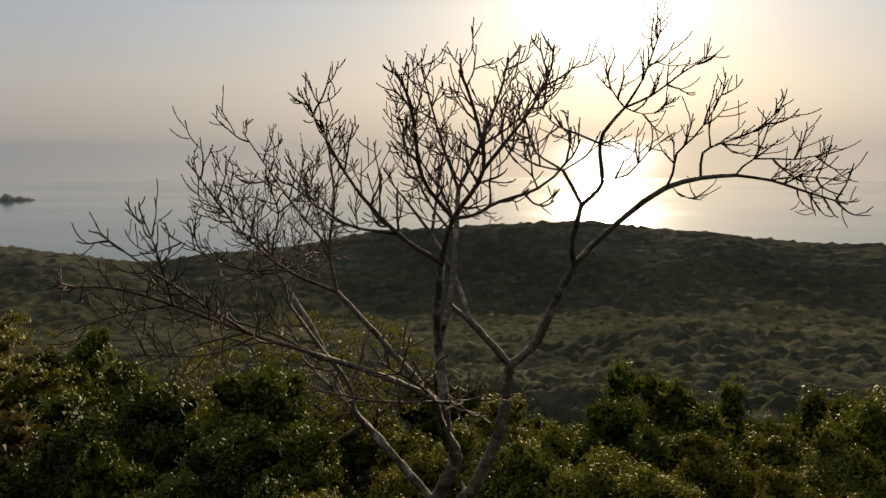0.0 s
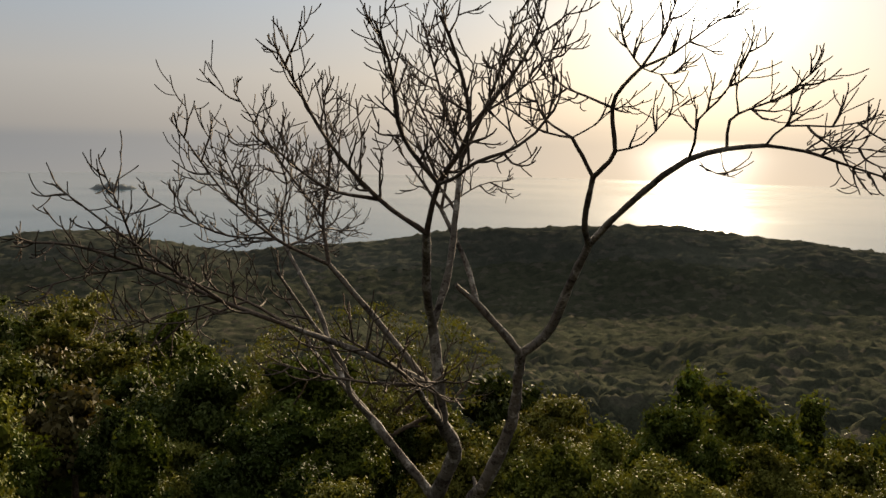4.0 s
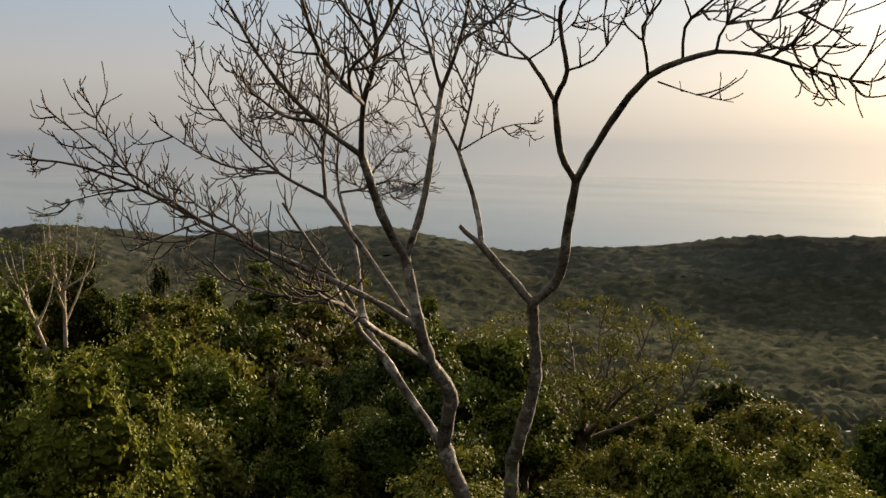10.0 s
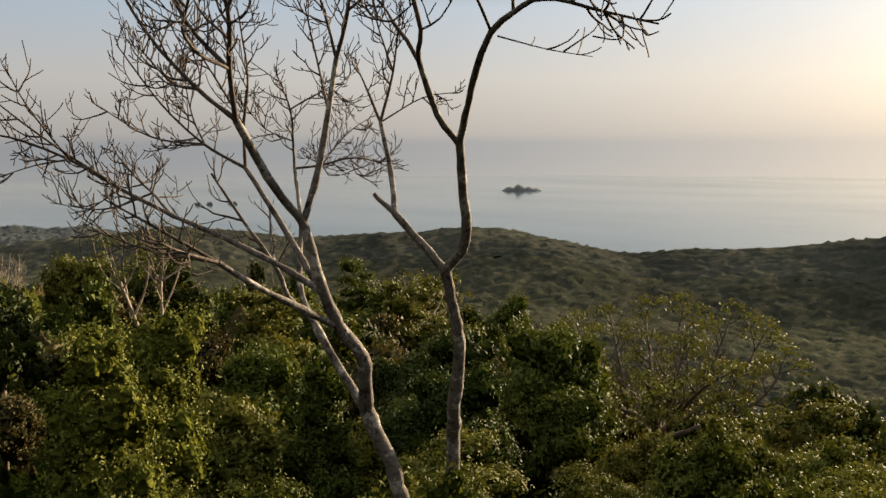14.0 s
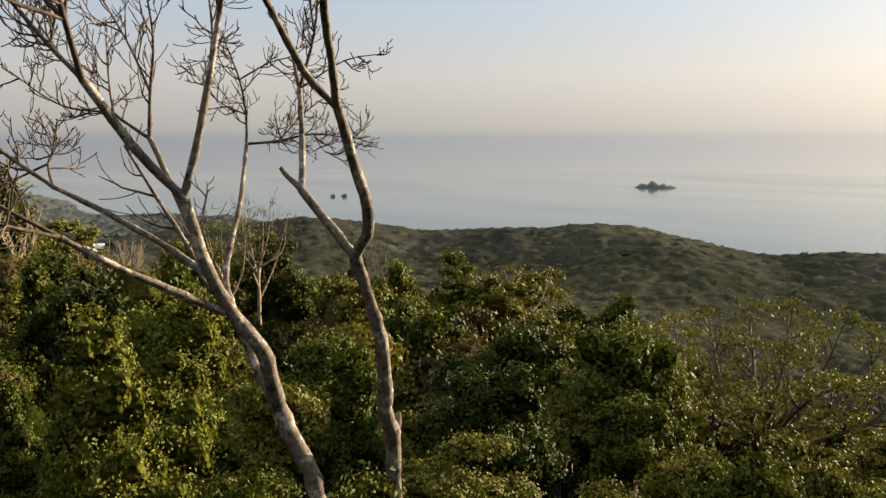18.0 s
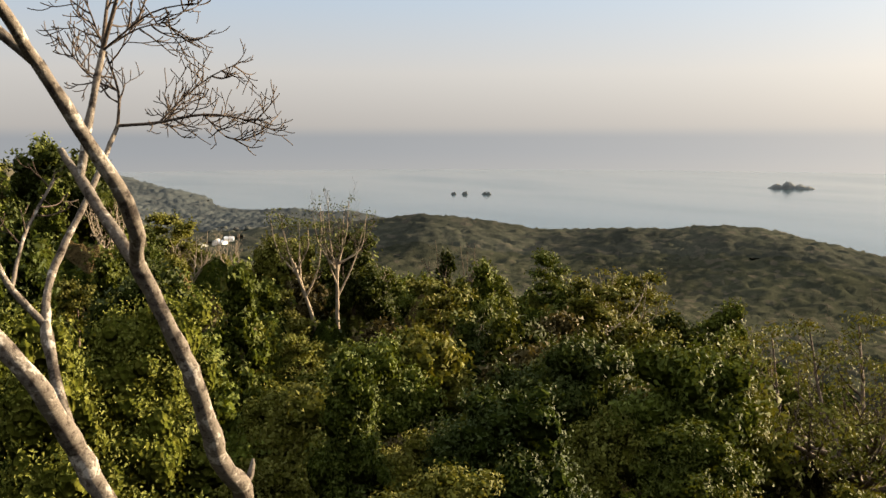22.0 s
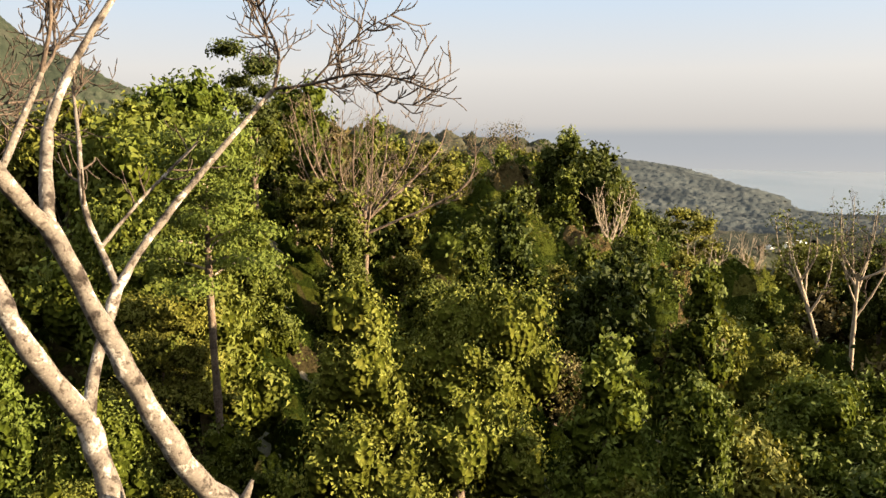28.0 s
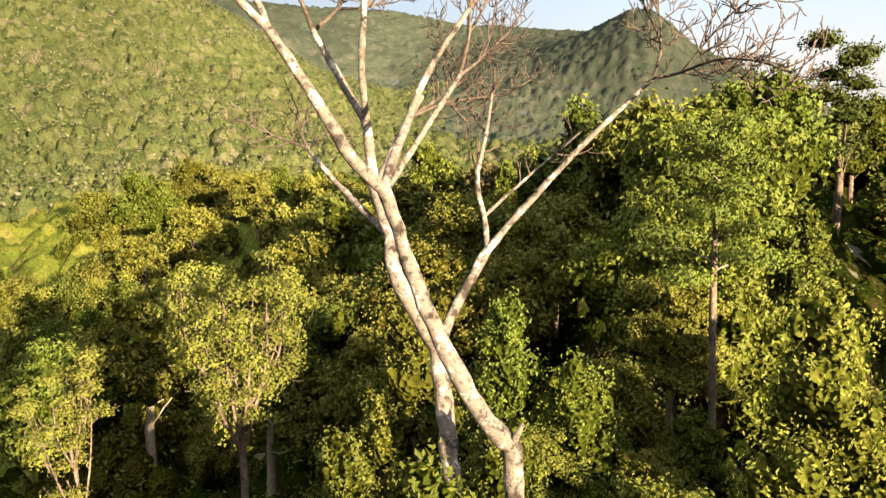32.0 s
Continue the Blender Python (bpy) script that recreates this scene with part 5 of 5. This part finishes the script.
stand("sparse_tree", -60.3, 52.9, "tall thin tree with a sparse feathery crown", 41, height=11.8 - float(ground(-60.3, 52.9)), spread=3.4, stems=8, r0=0.2, mat=M_DEAD, twig_mat=M_TWIG, level=2, n=8, reach=1.8, crown_from=0.66, leaves=(700, 1.5), leaf_mat=M_LEAF, leaf_size=0.26)
stand("bare_tree", -13.5, 66.5, "wide half-bare tree with reddish twigs over yellow-green leaves", 42, height=18.4, spread=10.6, stems=13, r0=0.42, mat=M_TRUNK, twig_mat=M_TWIG, level=2, n=9, reach=2.8, crown_from=0.42, leaves=(11000, 1.8), leaf_mat=M_LEAF_Y, leaf_size=0.32)
stand("bare_tree", -70, 75, "bare tree with a rounded crown of reddish twigs", 43, group=GREY, height=15, spread=5.0, stems=9, r0=0.2, mat=M_TRUNK, twig_mat=M_TWIG, level=1, n=9, reach=2.0, crown_from=0.4)
stand("flat_topped_tree", -54, 86, "flat-topped tree with a thin yellow-green crown", 44, height=15, spread=7.5, stems=9, r0=0.24, mat=M_DEAD, twig_mat=M_TWIG, level=1, n=7, reach=1.8, crown_from=0.5, leaves=(1100, 1.9), leaf_mat=M_LEAF_Y, leaf_size=0.42)
stand("flat_topped_tree", -38, 96, "flat-topped tree with a thin olive crown", 45, height=15, spread=7.0, stems=8, r0=0.22, mat=M_TRUNK, twig_mat=M_TWIG, level=1, n=7, reach=1.8, crown_from=0.5, leaves=(1300, 1.9), leaf_mat=M_LEAF_Y, leaf_size=0.42)
stand("dead_tree", -43, 58, "small grey dead tree among green crowns", 46, group=GREY, height=11, spread=2.0, stems=4, r0=0.1, mat=M_DEAD, twig_mat=M_DEAD, level=1, n=9, reach=1.6, crown_from=0.6)

def placed(kind, x, y, h, w, leaves, size, mat, seed, label, name="forest_tree", trunk_mat=None, core=0.7, sink=0.2, fine=True):
    t = leafy_tree(name, kind, h, w, leaves, size, mat, seed, label, trunk_mat, core, fine=fine)
    t.location = (x, y, float(ground(x, y)) - sink)
    return t


# loose, yellow-leaved trees on the open side
stand("yellow_leaved_tree", -5.2, -0.2, "airy tree with yellow-green tufts on pale branches", 60, height=14.0, spread=2.8, stems=14, r0=0.13, mat=M_TRUNK, twig_mat=M_TRUNK, level=1, n=6, reach=1.2, crown_from=0.6, leaves=(18000, 1.0), leaf_mat=M_LEAF_Y, leaf_size=0.15)
stand("small_tree", 0.0, 0.0, "small pale tree with a thin tuft of yellow-green leaves", 63, height=11.2, spread=1.3, stems=7, r0=0.07, mat=M_TRUNK, twig_mat=M_TRUNK, level=1, n=5, lean=(0.7, 0.0), reach=0.7, crown_from=0.72, leaves=(4200, 0.65), leaf_mat=M_LEAF_Y, leaf_size=0.13)
for i, (x, y, h, wd, lv, size) in enumerate(((-11, -8, 11.5, 6.5, 4500, 0.19), (-17, -3, 13.0, 7.0, 4500, 0.19), (-9, -17, 13.0, 7.0, 3600, 0.24), (-20, -18, 14.0, 7.0, 3600, 0.24), (-24, -8, 13.0, 6.5, 3600, 0.22))):
    placed("round", x, y, h, wd, lv, size, M_LEAF_Y, 64 + i, "airy tree with yellow-green tufts on pale branches", "yellow_leaved_tree", M_DEAD, 0.42)


def tall_slim_tree():
    """The slender tree with a high feathery crown over a long bare trunk."""
    rg = np.random.default_rng(70)
    x, y = -17.6, 11.6
    g = float(ground(x, y))
    t = thing("tall_slim_tree", x, y, g, "tall tree with a straight pale trunk and feathery drooping leaves", "tree")
    line, rr = smooth_line([(x - 0.1, y, g - 0.5), (x, y + 0.1, 6), (x + 0.15, y, 11.6), (x, y, 16.2)], [0.18, 0.15, 0.125, 0.03], 0.6, rg, 0.05)
    mesh_object("trunk", *tube(line, rr, 9), M_TRUNK, t, True)
    lobes = []
    for k in range(20):
        f = k / 19
        a = k * 2.4 + rg.uniform(-0.3, 0.3)
        z = 11.4 + 5.0 * f
        ln = (2.9 - 1.9 * f) * rg.uniform(0.75, 1.1)
        s = np.array([x + 0.1, y, z - 0.2])
        e = s + np.array([math.cos(a) * ln, math.sin(a) * ln, 0.25])
        l2, r2 = smooth_line([s, (s + e) / 2 + [0, 0, 0.25], e], [0.05, 0.035, 0.012], 0.5, rg, 0.1)
        mesh_object("branch", *tube(l2, r2, 5), M_DEAD, t, True)
        for q in (0.55, 0.95):
            lobes.append((s + (e - s) * q + [0, 0, 0.05], (0.75, 0.75, 0.34)))
    v, f = leaf_cloud(rg, lobes, 15000, 0.16, droop=0.9, spread=0.26)
    mesh_object("foliage", v, f, M_LEAF, t, False)
    settle(t)


tall_slim_tree()
placed("layer", -42.7, 5.8, 13.0, 5.0, 5200, 0.28, M_LEAF_D, 71, "tall dark tree with flat spreading layers of leaves")
placed("round", -37, 3.5, 12.0, 8.0, 3600, 0.4, M_LEAF, 72, "tall broad-crowned tree on the ridge")
placed("round", -33, -1.5, 12.5, 8.0, 3600, 0.4, M_LEAF_Y, 73, "tall broad-crowned sunlit tree on the ridge")
placed("round", -31, 5.5, 11.5, 7.0, 3400, 0.38, M_LEAF, 74, "tall broad-crowned tree on the ridge")
placed("column", -72.0, 75.0, 2.2 - float(ground(-72.0, 75.0)), 4.2, 3200, 0.36, M_LEAF_D, 75, "narrow dark column of vine-covered foliage")
placed("round", -64, 57, 8.5 - float(ground(-64, 57)), 8.0, 5200, 0.36, M_LEAF_D, 76, "large dark tree behind pale leaning trunks")
placed("layer", -66, 88, 14.0, 7.0, 1800, 0.5, M_LEAF, 77, "bright green flat-crowned tree in the valley")
placed("vine", -12.3, 17.6, 10.6, 5.6, 11000, 0.145, M_LEAF_Y, 80, "sunlit tree heaped with climbing leaves")
placed("round", -15.2, 20.6, 11.6, 6.6, 11000, 0.145, M_LEAF_Y, 81, "broad sunlit tree with large drooping leaves")
for i, (x, y, h, wd) in enumerate(((-13.6, 13.4, 5.0, 4.6), (-10.4, 14.6, 4.6, 4.4), (-11.4, 10.4, 6.2, 5.2), (-14.6, 9.6, 6.6, 5.2), (-7.4, 11.2, 5.6, 4.8))):
    placed("round" if i % 2 else "vine", x, y, h, wd, 8500, 0.135, M_LEAF_Y if i % 2 else M_LEAF, 84 + i, "low leafy shrub in the gap under the tall trees", "shrub")
placed("vine", -8.6, 5.7, 10.0, 5.6, 12000, 0.13, M_LEAF_Y, 82, "dome of climbing leaves over a buried tree")
stand("bare_tree", -138, 22.5, "half-bare tree with a thin brown crown on the ridge", 47, group=GREY, height=18.5 - float(ground(-138, 22.5)), spread=6.5, stems=9, r0=0.25, mat=M_TRUNK, twig_mat=M_TRUNK, level=2, n=8, reach=2.6, crown_from=0.45, leaves=(1200, 2.0), leaf_mat=M_LEAF_R, leaf_size=0.4)


def seen_from_east(az, d):
    """A place by bearing and distance from the eastern clearing."""
    a = radians(az)
    return 8.5 - d * math.sin(a), 25.6 + d * math.cos(a)


for i, (az, d, h) in enumerate(((156.3, 330, 17), (163.6, 290, 15), (160.6, 300, 14), (151.5, 350, 15), (147.0, 300, 13))):
    x, y = seen_from_east(az, d)
    stand("dead_tree", x, y, "grey dead tree standing on the wooded mountainside", 90 + i, group=GREY, height=h * 0.6, spread=3.2, stems=7, r0=0.16, mat=M_TRUNK, twig_mat=M_TRUNK, level=1, n=7, reach=1.8, crown_from=0.45)
for i, (az, d, h, wd, kind) in enumerate(((157.5, 118, 13, 10, "round"), (154.5, 126, 14, 11, "round"), (151.8, 120, 12, 10, "layer"), (148.5, 128, 12, 9, "round"), (160.5, 124, 11, 9, "round"), (164.5, 84, 9, 8, "vine"), (162.6, 92, 9, 8, "round"), (165.5, 72, 8, 7, "vine"), (160.8, 96, 8, 7, "round"), (144.5, 110, 11, 8, "layer"))):
    x, y = seen_from_east(az, d)
    placed(kind, x, y, h, wd, 4200, 0.36, M_LEAF_Y if i % 3 else M_LEAF, 110 + i, "sunlit yellow-green tree at the edge of the open ground", core=0.6, sink=3.0)
# mounds of creepers over the open ground
mrg = np.random.default_rng(17)
for i in range(34):
    x, y = seen_from_east(mrg.uniform(147.5, 167), mrg.uniform(44, 122))
    placed("vine" if i % 3 else "round", x, y, mrg.uniform(3.2, 5.6), mrg.uniform(5.5, 8.5), 2200, 0.30, M_LEAF_Y if i % 4 else M_LEAF, 140 + i, "low mound of yellow-green creepers over shrubs", "creeper_mound", core=0.82, sink=0.9, fine=False)
placed("vine", 0.8, 17.2, 9.6, 3.6, 8500, 0.15, M_LEAF, 78, "vine-covered bush at the foot of the bare trees")
placed("round", -1.6, 18.4, 8.2, 4.4, 7000, 0.16, M_LEAF_Y, 79, "leafy shrub thicket at the foot of the bare trees")
